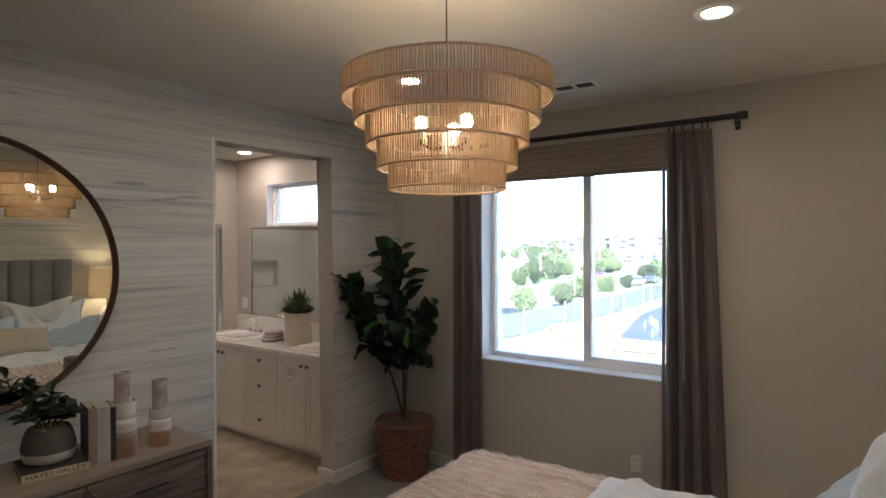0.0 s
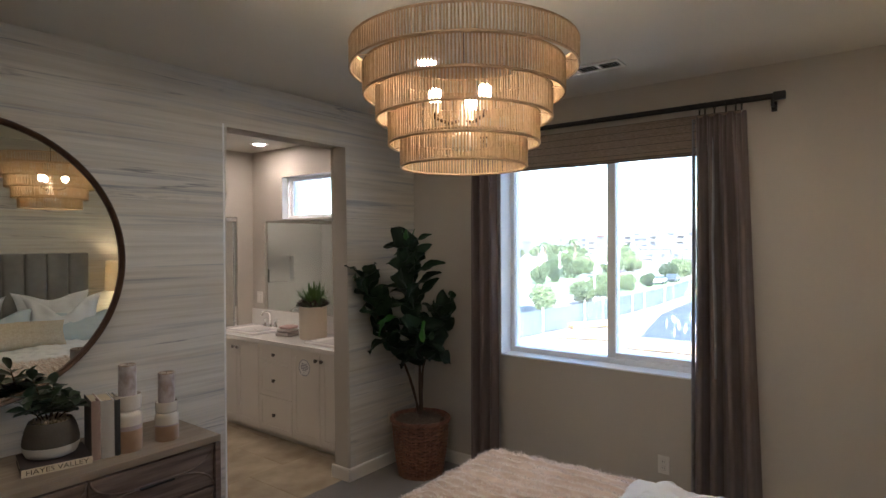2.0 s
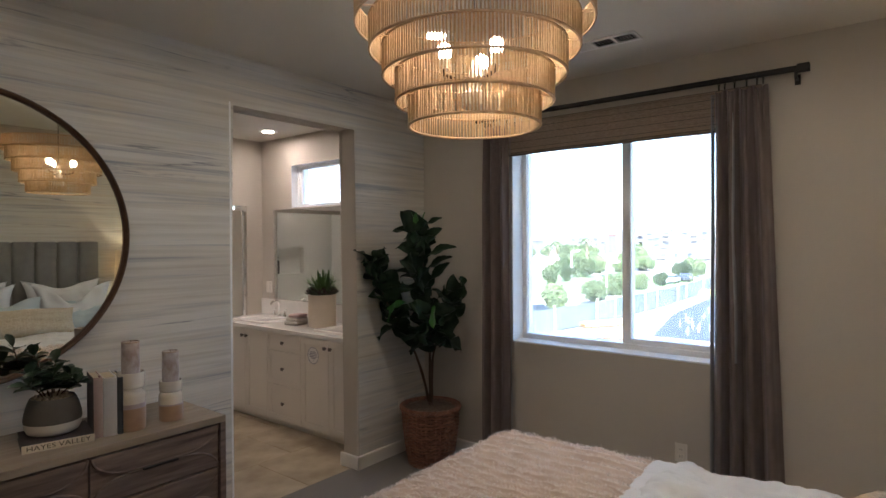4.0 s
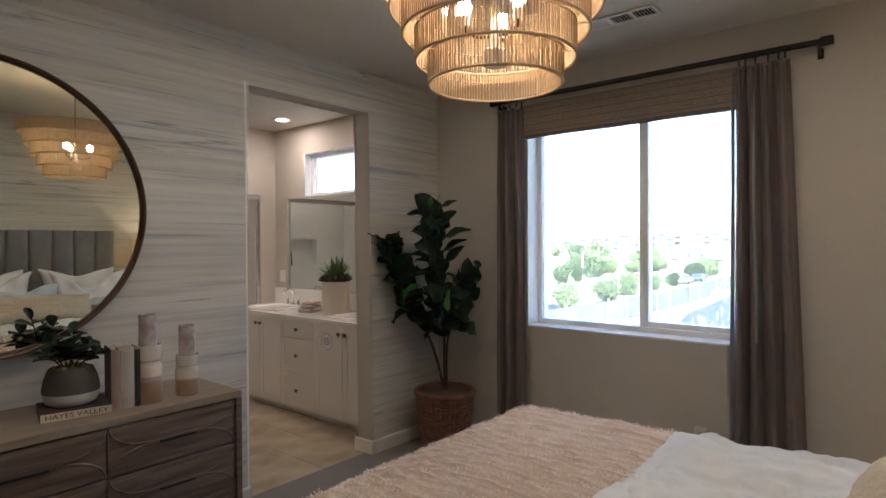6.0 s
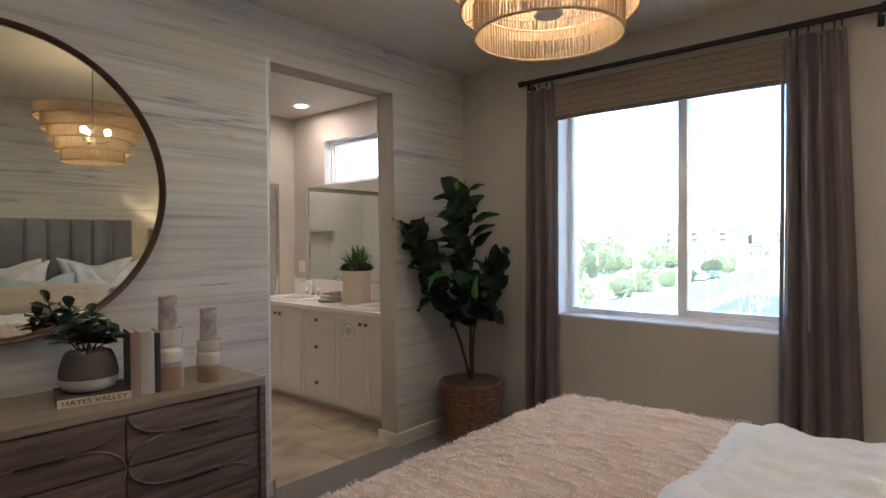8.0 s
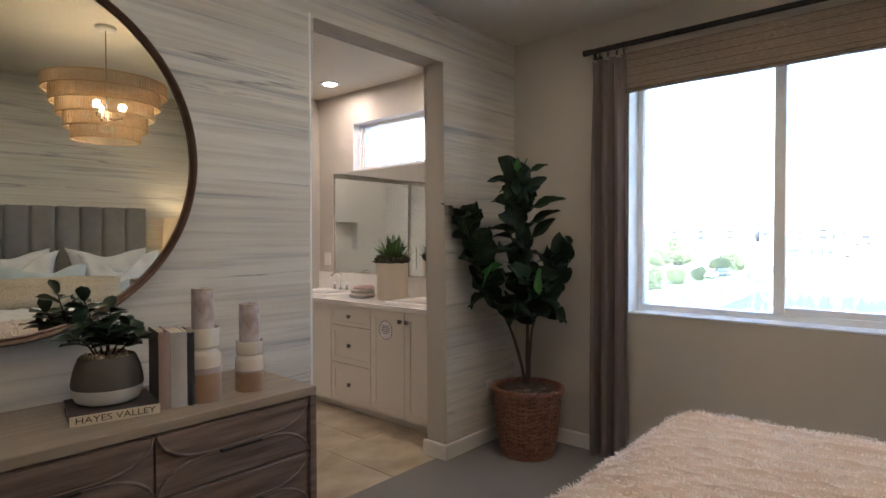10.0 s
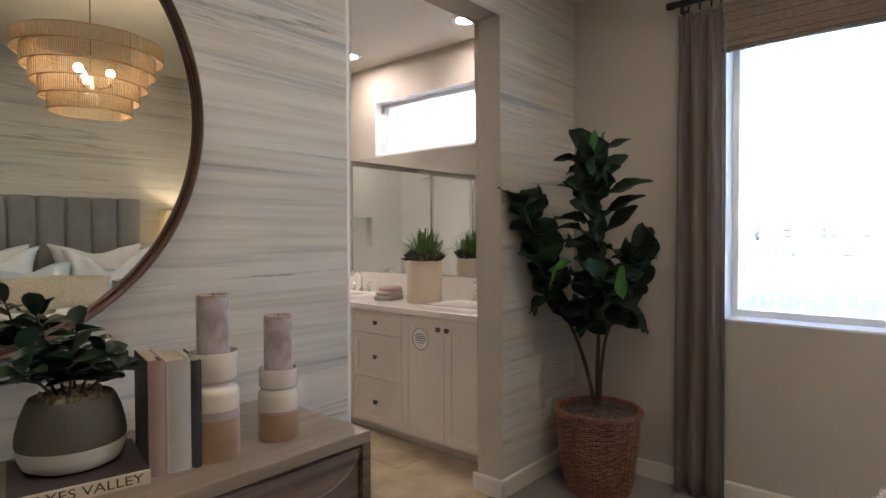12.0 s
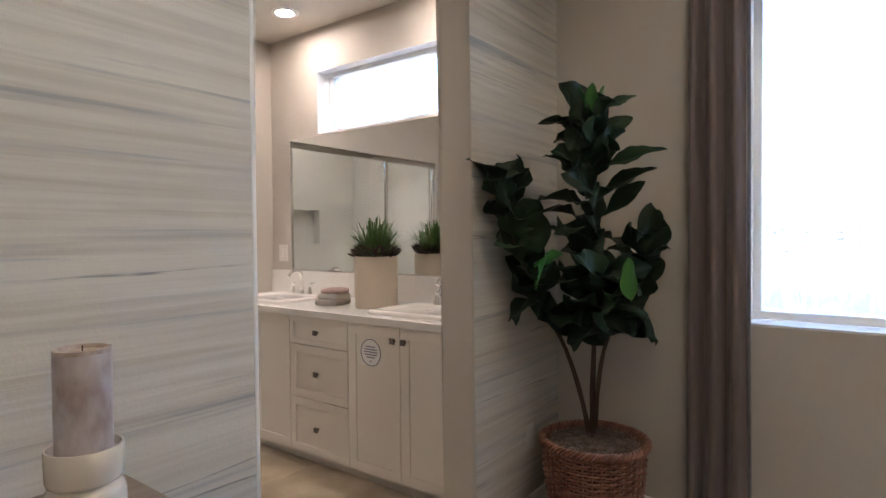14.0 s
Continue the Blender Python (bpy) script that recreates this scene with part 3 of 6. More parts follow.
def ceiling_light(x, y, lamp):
    base = thing("ceiling_light", (x, y, ZC), "round white recessed ceiling light, switched on; three of eight added as fill", "ceiling light", "recessed ceiling lights")
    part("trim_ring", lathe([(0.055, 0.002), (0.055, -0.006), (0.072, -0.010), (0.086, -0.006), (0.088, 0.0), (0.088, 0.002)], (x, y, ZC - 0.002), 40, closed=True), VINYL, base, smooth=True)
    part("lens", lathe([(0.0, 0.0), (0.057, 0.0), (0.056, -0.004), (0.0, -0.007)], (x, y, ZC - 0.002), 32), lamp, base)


# the last two are unseen, added by symmetry as fill for the dresser side
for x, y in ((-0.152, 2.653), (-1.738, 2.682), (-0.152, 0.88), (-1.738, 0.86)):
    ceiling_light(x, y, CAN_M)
# the third, in mid-room, is unseen and added to brighten the bathroom
for x, y in ((-4.62, 3.65), (-3.50, 3.66), (-4.1, 2.2), (-5.80, 2.85)):
    ceiling_light(x, y, CAN_BATH_M)


def ceiling_vent():
    x0, x1, y0, y1 = -1.29, -0.905, 3.27, 3.41
    base = thing("ceiling_vent", ((x0 + x1) / 2, (y0 + y1) / 2, ZC), "white louvred ceiling air vent", "air vent")
    bm = box(x0, y0, ZC - 0.010, x1, y0 + 0.02, ZC - 0.001, 0.002)
    box(x0, y1 - 0.02, ZC - 0.010, x1, y1, ZC - 0.001, 0.002, bm=bm)
    third = (x1 - x0 - 0.016) / 3
    for k in range(4):
        box(x0 + k * third, y0 + 0.02, ZC - 0.010, x0 + k * third + 0.016, y1 - 0.02, ZC - 0.001, 0.002, bm=bm)
    part("frame", bm, TRIM, base)
    # black sheet standing for the shade up inside the duct
    part("backing", box(x0 + 0.01, y0 + 0.01, ZC - 0.0022, x1 - 0.01, y1 - 0.01, ZC - 0.0008), GAP, base)
    for k in range(3):
        for j in range(6):
            u = x0 + 0.022 + k * third + (third - 0.02) * (j + 0.5) / 6
            bm = box(u - 0.006, y0 + 0.022, -0.0012, u + 0.006, y1 - 0.022, 0.0)
            bmesh.ops.rotate(bm, verts=bm.verts, cent=(u, 0, 0), matrix=Matrix.Rotation(radians(38 if k else -38), 3, "Y"))
            bmesh.ops.translate(bm, verts=bm.verts, vec=(0, 0, ZC - 0.0075))
            part("slat", bm, TRIM, base)


ceiling_vent()


# ---- round mirror ----
def round_mirror():
    c, r = Vector((-2.812, 0.944, 1.657)), 0.636
    base = thing("round_mirror", c, "large round wall mirror with a dark bronze frame", "mirror")
    prof = [(r - 0.027, 0.004), (r - 0.027, 0.014), (r - 0.023, 0.017), (r - 0.018, 0.013), (r - 0.014, 0.020), (r - 0.005, 0.022), (r, 0.016), (r, -0.012), (r - 0.027, -0.012)]
    n = 128
    bm = bmesh.new()
    rings = [[bm.verts.new(c + Vector((h, q * math.cos(2 * math.pi * k / n), q * math.sin(2 * math.pi * k / n)))) for k in range(n)] for q, h in prof]
    for a, b in zip(rings, rings[1:] + rings[:1]):
        for k in range(n):
            bm.faces.new((a[k], a[(k + 1) % n], b[(k + 1) % n], b[k]))
    part("frame", bm, BRONZE, base, "slim dark bronze frame", smooth=True)
    bm = bmesh.new()
    f = [bm.verts.new(c + Vector((0.006, (r - 0.026) * math.cos(2 * math.pi * k / n), (r - 0.026) * math.sin(2 * math.pi * k / n)))) for k in range(n)]
    g = [bm.verts.new(c + Vector((-0.008, (r - 0.026) * math.cos(2 * math.pi * k / n), (r - 0.026) * math.sin(2 * math.pi * k / n)))) for k in range(n)]
    bm.faces.new(f)
    bm.faces.new(g)
    for k in range(n):
        bm.faces.new((f[k], f[(k + 1) % n], g[(k + 1) % n], g[k]))
    part("mirror_glass", bm, ROUND_MIRROR, base)
    base.rotation_euler = Euler((0, radians(0.45), radians(-1.95)))


round_mirror()


# ---- dresser ----
DX0, DX1, DYA, DYB, DTOP = -2.838, -2.348, 0.094, 1.826, 0.805


def half_panel(y0, y1, z_edge, z_mid):
    """Outline of a raised leaf: straight along one drawer edge, curving in to the drawer's middle."""
    w, h = y1 - y0, z_mid - z_edge
    pts = []
    k = 14
    cur = 0.30
    for i in range(k + 1):
        a = math.pi / 2 * i / k
        pts.append((y0 + w * cur * (1 - math.cos(a)), z_edge + h * math.sin(a)))
    for i in range(k + 1):
        a = math.pi / 2 * (1 - i / k)
        pts.append((y1 - w * cur * (1 - math.cos(a)), z_edge + h * math.sin(a)))
    return pts


def dresser():
    base = thing("dresser", ((DX0 + DX1) / 2, (DYA + DYB) / 2, 0), "grey-brown oak dresser with carved curved drawer fronts", "dresser")
    t = 0.028
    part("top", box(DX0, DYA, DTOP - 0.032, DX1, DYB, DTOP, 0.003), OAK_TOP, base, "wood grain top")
    for y in (DYA, DYB - t):
        part("side_panel", box(DX0, y, 0.12, DX1 - 0.001, y + t, DTOP - 0.0325, 0.002), OAK_SHADED, base)
    part("bottom_rail", box(DX0, DYA + t, 0.12, DX1 - 0.004, DYB - t, 0.155, 0.002), OAK_SHADED, base)
    part("back", box(DX0, DYA + t, 0.156, DX0 + 0.008, DYB - t, DTOP - 0.033), OAK_SHADED, base)
    # carcass coloured near black so the drawer seams show as deep shade
    part("carcass", box(DX0 + 0.01, DYA + t, 0.156, DX1 - 0.03, DYB - t, DTOP - 0.034), GAP, base)
    for y in (DYA + 0.03, DYB - 0.09):
        for x in (DX0 + 0.02, DX1 - 0.08):
            part("leg", box(x, y, 0.0, x + 0.05, y + 0.05, 0.12, 0.004), OAK_SHADED, base)
    ya, yb = DYA + t + 0.004, DYB - t - 0.004
    za, zb = 0.160, DTOP - 0.036
    w, h = (yb - ya) / 3, (zb - za) / 3
    for i in range(3):
        for j in range(3):
            y0, y1 = ya + i * w + 0.003, ya + (i + 1) * w - 0.003
            z0, z1 = za + j * h + 0.002, za + (j + 1) * h - 0.002
            zm = (z0 + z1) / 2
            dr = part("drawer", box(DX1 - 0.028, y0, z0, DX1 - 0.012, y1, z1, 0.0015), OAK_SHADED, base)
            for ze in (z0, z1):
                sgn = 1 if ze < zm else -1
                outline = half_panel(y0 + 0.004, y1 - 0.004, ze + sgn * 0.003, zm - sgn * 0.004)
                bm = extrude_outline(outline, "x", DX1 - 0.0125, DX1 - 0.004)
                front = [e for e in bm.edges if e.verts[0].co.x > DX1 - 0.005 and e.verts[1].co.x > DX1 - 0.005]
                bmesh.ops.bevel(bm, geom=front, offset=0.004, segments=2, profile=0.5, affect="EDGES")
                part("carved_panel", bm, OAK_SHADED, dr)
                path = [(DX1 - 0.006, u, v) for u, v in outline]
                part("bead", tube(path, 0.0056, 8), OAK_SHADED, dr, smooth=True)
            yc = (y0 + y1) / 2
            bm = box(DX1 - 0.012, yc - 0.075, zm - 0.006, DX1 + 0.012, yc + 0.075, zm + 0.002, 0.0015)
            part("handle", bm, IRON, dr, "dark metal edge pull")


dresser()


# ---- things on the dresser ----
def lying_book():
    base = thing("book", (-2.56, 1.17, DTOP), "thick book lying flat with an ivory lettered spine", "book")
    L, Wd, H = 0.245, 0.235, 0.031
    c = Vector((-2.472, 1.172, DTOP))
    m = Matrix.Translation(c) @ Matrix.Rotation(-math.atan2(0.050, 0.239), 4, "Z")
    def local(bm):
        bmesh.ops.transform(bm, matrix=m, verts=bm.verts)
        return bm
    part("cover", local(box(-Wd, -L / 2, 0.0, -0.004, L / 2, 0.004, 0.001)), BOOK_DARK, base)
    part("cover", local(box(-Wd, -L / 2, H - 0.004, -0.004, L / 2, H, 0.001)), BOOK_DARK, base)
    part("page_block", local(box(-Wd + 0.006, -L / 2 + 0.005, 0.0042, -0.006, L / 2 - 0.005, H - 0.0042)), PAPER, base)
    part("spine", local(box(-0.004, -L / 2, 0.0, 0.001, L / 2, H, 0.0015)), SPINE, base, "ivory spine with dark lettering")
    cu = bpy.data.curves.new("title", "FONT")
    cu.body = "HAYES VALLEY"
    cu.size, cu.align_x, cu.align_y, cu.extrude = 0.027, "CENTER", "CENTER", 0.0003
    tmp = new("title_source", cu)
    bpy.context.view_layer.update()
    me = bpy.data.meshes.new_from_object(tmp.evaluated_get(bpy.context.evaluated_depsgraph_get()))
    bpy.data.objects.remove(tmp)
    bm = bmesh.new()
    bm.from_mesh(me)
    xs = [v.co.x for v in bm.verts]
    k = (L * 0.88) / (max(xs) - min(xs))
    bmesh.ops.scale(bm, vec=(k, 1.0, 1), verts=bm.verts)
    bmesh.ops.transform(bm, matrix=m @ Matrix.Translation((0.0014, 0, H / 2)) @ Matrix.Rotation(radians(90), 4, "Z") @ Matrix.Rotation(radians(90), 4, "X"), verts=bm.verts)
    part("title", bm, INK, base, "dark serif title letters")


lying_book()
BOOK_Z = DTOP + 0.031


def leaf_mesh(name, length, width, mat, curl=0.25, wave=0.05, tip=0.5, nu=8, nv=4, seed=0, vein=0.0, blunt=0.62):
    """A leaf along +x from its stalk at the origin, face up; broadest at tip of its length."""
    rng = random.Random(seed)
    ph = rng.uniform(0, 6)
    bm = bmesh.new()

    def at(u, v):
        s = v * 2 - 1
        if u < tip:
            wd = math.sin(math.pi / 2 * (u / tip)) ** 0.8
        else:
            wd = math.cos(math.pi / 2 * ((u - tip) / (1 - tip))) ** blunt
        wd = max(wd, 0.03)
        x = u * length
        y = s * wd * width / 2
        z = -curl * length * u * u + abs(s) * wd * width * 0.16 + wave * width * math.sin(u * 9 + ph + s * 1.5) * abs(s)
        z += vein * width * abs(s) ** 0.6 * wd * math.cos(34 * (u - 0.16 * abs(s)))
        return (x, y, z)

    grid_mesh(at, nu, nv, bm=bm)
    me = bpy.data.meshes.new(name)
    bm.to_mesh(me)
    bm.free()
    me.materials.append(mat)
    for p in me.polygons:
        p.use_smooth = True
    return me


def leaf_pose(at, direction, roll=0.0, scale=1.0):
    d = Vector(direction).normalized()
    side = Vector((0, 0, 1)).cross(d)
    side = side.normalized() if side.length > 1e-3 else Vector((0, 1, 0))
    up = d.cross(side)
    m = Matrix((d, side, up)).transposed().to_4x4()
    return Matrix.Translation(at) @ m @ Matrix.Rotation(roll, 4, "X") @ Matrix.Scale(scale, 4)


def potted_plant():
    c = Vector((-2.612, 1.195, BOOK_Z))
    base = thing("potted_plant", c, "small dark rubber plant in a grey and white stoneware pot", "potted plant")
    prof = [(0.0, 0.0), (0.072, 0.0), (0.092, 0.010), (0.1010, 0.030), (0.1035, 0.0520)]
    part("pot_base", lathe(prof, c, 48), POT_WHITE, base, "white lower band of the pot", smooth=True)
    prof = [(0.1033, 0.0522), (0.1048, 0.062), (0.1025, 0.082), (0.095, 0.115), (0.084, 0.143), (0.0795, 0.150), (0.0755, 0.149), (0.0745, 0.140), (0.0, 0.138)]
    part("pot", lathe(prof, c, 48), POT_GREY, base, "matt grey stoneware pot", smooth=True)
    rng = random.Random(8)
    stone = bmesh.new()
    bmesh.ops.create_icosphere(stone, subdivisions=1, radius=1.0)
    first = None
    for k in range(70):
        a, r = rng.uniform(0, 2 * math.pi), 0.068 * math.sqrt(rng.random())
        p = Vector((r * math.cos(a), r * math.sin(a), 0.142 + rng.uniform(0, 0.010)))
        s = rng.uniform(0.006, 0.011)
        m = Matrix.Translation(p) @ Euler((rng.uniform(0, 6), rng.uniform(0, 6), 0)).to_matrix().to_4x4() @ Matrix.Diagonal((s * 1.3, s, s * 0.8, 1))
        if first is None:
            bmesh.ops.translate(stone, verts=stone.verts, vec=c)
            first = part("pebble", stone, PEBBLE, base, smooth=True)
            first.matrix_local = m
        else:
            shared("pebble", first, m, base)
    leaves = [leaf_mesh("leaf", 0.068, 0.044, LEAF_DARK, 0.12, 0.04, 0.58, 8, 4, s) for s in range(3)]
    stems = [((-0.010, -0.020), (0.010, -0.085, 0.255), 14), ((0.0, 0.012), (0.020, 0.055, 0.235), 16), ((0.02, -0.01), (0.055, -0.015, 0.24), 14),
             ((-0.02, 0.01), (-0.03, 0.02, 0.285), 13), ((0.01, -0.03), (0.05, -0.10, 0.22), 12), ((0.0, 0.02), (0.06, 0.075, 0.20), 12), ((0.0, -0.01), (-0.03, -0.055, 0.325), 9)]
    for (sx, sy), (tx, ty, tz), n in stems:
        a, b = Vector((sx, sy, 0.14)), Vector((tx, ty, tz))
        mid = (a + b) / 2 + Vector((0.0, 0.0, 0.02))
        pts = [a.lerp(mid, k / 4).lerp(mid.lerp(b, k / 4), k / 4) for k in range(5)]
        part("stem", tube([c + p for p in pts], [0.0035, 0.0032, 0.003, 0.0026, 0.002], 6), BARK, base, smooth=True)
        for k in range(n):
            f = 0.40 + 0.62 * k / (n - 1)
            i = min(3, int(f * 4)) if f < 1 else 3
            p = pts[i].lerp(pts[i + 1], min(1.0, f * 4 - i))
            ang = k * 2.4 + tx * 30
            up = 0.25 if k < n - 1 else 1.6
            d = (math.cos(ang), math.sin(ang), up + rng.uniform(-0.25, 0.25))
            o = new("leaf", leaves[k % 3])
            o.parent = base
            o.matrix_local = leaf_pose(p, d, rng.uniform(-0.4, 0.4), rng.uniform(0.85, 1.2))


potted_plant()


def standing_book(yc, thick, height, depth, mat, label, page_open=True, ribbon=False):
    """A book upright on its foot, the spine towards the room and the top edge of the pages in view."""
    xf = -2.462
    base = thing("book", (xf - depth / 2, yc, DTOP), label, "book", "upright books on the dresser")
    y0, y1 = yc - thick / 2, yc + thick / 2
    part("cover", box(xf - depth, y0, DTOP, xf - 0.003, y0 + 0.003, DTOP + height, 0.0008), BOOK_DARK if mat is BOOK_PINK else mat, base)
    part("cover", box(xf - depth, y1 - 0.003, DTOP, xf - 0.003, y1, DTOP + height, 0.0008), mat, base)
    bm = grid_mesh(lambda u, v: (xf - 0.004 + 0.006 * math.sin(math.pi * u), y0 + (y1 - y0) * u, DTOP + height * v), 8, 1)
    bmesh.ops.solidify(bm, geom=list(bm.faces), thickness=0.003)
    part("spine", bm, mat, base, smooth=True)
    part("page_block", box(xf - depth + 0.006, y0 + 0.0032, DTOP + 0.004, xf - 0.006, y1 - 0.0032, DTOP + height - 0.005), PAPER, base)
    part("headband", box(xf - 0.010, y0 + 0.003, DTOP + height - 0.0048, xf - 0.003, y1 - 0.003, DTOP + height - 0.001), RIBBON if ribbon else BOOK_DARK, base)
    if ribbon:
        part("ribbon", box(xf - 0.060, y1 - 0.010, DTOP + height - 0.0046, xf - 0.012, y1 - 0.004, DTOP + height - 0.002), RIBBON, base)
    turn = Matrix.Rotation(radians(-12), 3, "Z")
    pivot = Vector((-2.462, 1.361, DTOP))
    base.location = pivot + turn @ (base.location - pivot)
    base.rotation_euler = (0, 0, radians(-12))


standing_book(1.315, 0.036, 0.254, 0.165, BOOK_PINK, "dusty pink cloth-bound book standing upright", ribbon=True)
standing_book(1.361, 0.050, 0.249, 0.165, BOOK_WHITE, "white cloth-bound book standing upright")
standing_book(1.399, 0.020, 0.244, 0.165, BOOK_GREY, "slate grey cloth-bound book standing upright")


def candle_holder(x, y, H, k, label):
    """Waisted stoneware holder: tan foot, lilac band, cream body, cream cup."""
    base = thing("candle_holder", (x, y, DTOP), label, "candle holder", "stoneware candle holders")
    R = 0.0565 * k
    h1, h2, h3, h4 = H * 0.385, H * (0.465 if H > 0.2 else 0.42), H * 0.61, H * 0.735
    part("foot", lathe([(0.0, 0.0), (R * 0.96, 0.0), (R, 0.004), (R, h1)], (x, y, DTOP), 48), CLAY, base, "tan glazed foot", smooth=True)
    part("band", lathe([(R, h1 + 0.0002), (R, h2)], (x, y, DTOP), 48), LILAC, base, "lilac glaze band", smooth=True)
    part("body", lathe([(R, h2 + 0.0002), (R, h3 - 0.004), (R * 0.985, h3 + 0.004), (R * 0.94, h3 + 0.011), (R * 0.87, h3 + 0.0165), (R * 0.79, h3 + 0.0195), (R * 0.775, h4 - 0.006), (R * 0.80, h4 - 0.002), (R * 0.90, h4), (R * 0.93, h4 + 0.005),
                        (R * 0.95, H - 0.004), (R * 0.935, H), (R * 0.88, H), (R * 0.86, H - 0.012), (0.0, H - 0.013)], (x, y, DTOP), 48), CREAM, base, "cream glazed body and cup", smooth=True)
    return base


def candle(x, y, z, r, h, label):
    base = thing("candle", (x, y, z), label, "candle", "pillar candles")
    part("wax", lathe([(0.0, 0.0), (r, 0.0), (r, h - 0.012), (r * 0.99, h - 0.006), (r * 0.985, h), (r * 0.86, h + 0.001), (r * 0.80, h - 0.005), (0.0, h - 0.006)], (x, y, z), 36), [WAX, WAX_RIM], base, smooth=True)
    ob = base.children[0]
    face_material(ob, 1, lambda n, c: c.z > h - 0.007)
    part("wick", tube([(x, y, z + h - 0.006), (x + 0.001, y, z + h + 0.004)], 0.0011, 6), INK, base)


candle_holder(-2.495, 1.458, 0.252, 1.04, "tall waisted stoneware candle holder in cream and tan")
candle(-2.495, 1.458, DTOP + 0.2395, 0.0370, 0.147, "thick mottled lilac-grey pillar candle in the tall holder")
candle_holder(-2.495, 1.635, 0.182, 0.92, "short waisted stoneware candle holder in cream and tan")
candle(-2.495, 1.635, DTOP + 0.1695, 0.0365, 0.149, "slim mottled lilac-grey pillar candle in the short holder")


# ---- window dressing ----
def curtain_rod():
    z, y = 2.515, YW - 0.075
    x0, x1 = -2.262, -0.205
    base = thing("curtain_rod", ((x0 + x1) / 2, y, z), "black iron curtain rod with square end caps", "curtain rod")
    part("rod", tube([(x0, y, z), (x1, y, z)], 0.0162, 14), IRON, base, smooth=True)
    part("finial", box(x1 - 0.045, y - 0.020, z - 0.020, x1 + 0.012, y + 0.020, z + 0.020, 0.003), IRON, base)
    part("finial", tube([(x0 - 0.02, y, z), (x0 + 0.02, y, z)], 0.019, 16), IRON, base)
    for x in (-2.205, -0.255):
        bm = box(x - 0.007, y - 0.012, z - 0.055, x + 0.007, y + 0.014, z + 0.014, 0.002)
        box(x - 0.006, y + 0.014, z - 0.05, x + 0.006, YW - 0.003, z - 0.038, bm=bm)
        box(x - 0.014, YW - 0.006, z - 0.07, x + 0.014, YW, z - 0.015, 0.002, bm=bm)
        part("bracket", bm, IRON, base)
    for x in (-2.175, -2.12, -2.065, -2.02, -0.625, -0.595, -0.545, -0.485, -0.435, -0.405):
        part("ring", ring((x, y, z - 0.006), 0.0235, 0.0025, 20, 6, "x"), IRON, base, smooth=True)
        part("clip", box(x - 0.004, y - 0.004, z - 0.052, x + 0.004, y + 0.004, z - 0.026, 0.001), IRON, base)


curtain_rod()


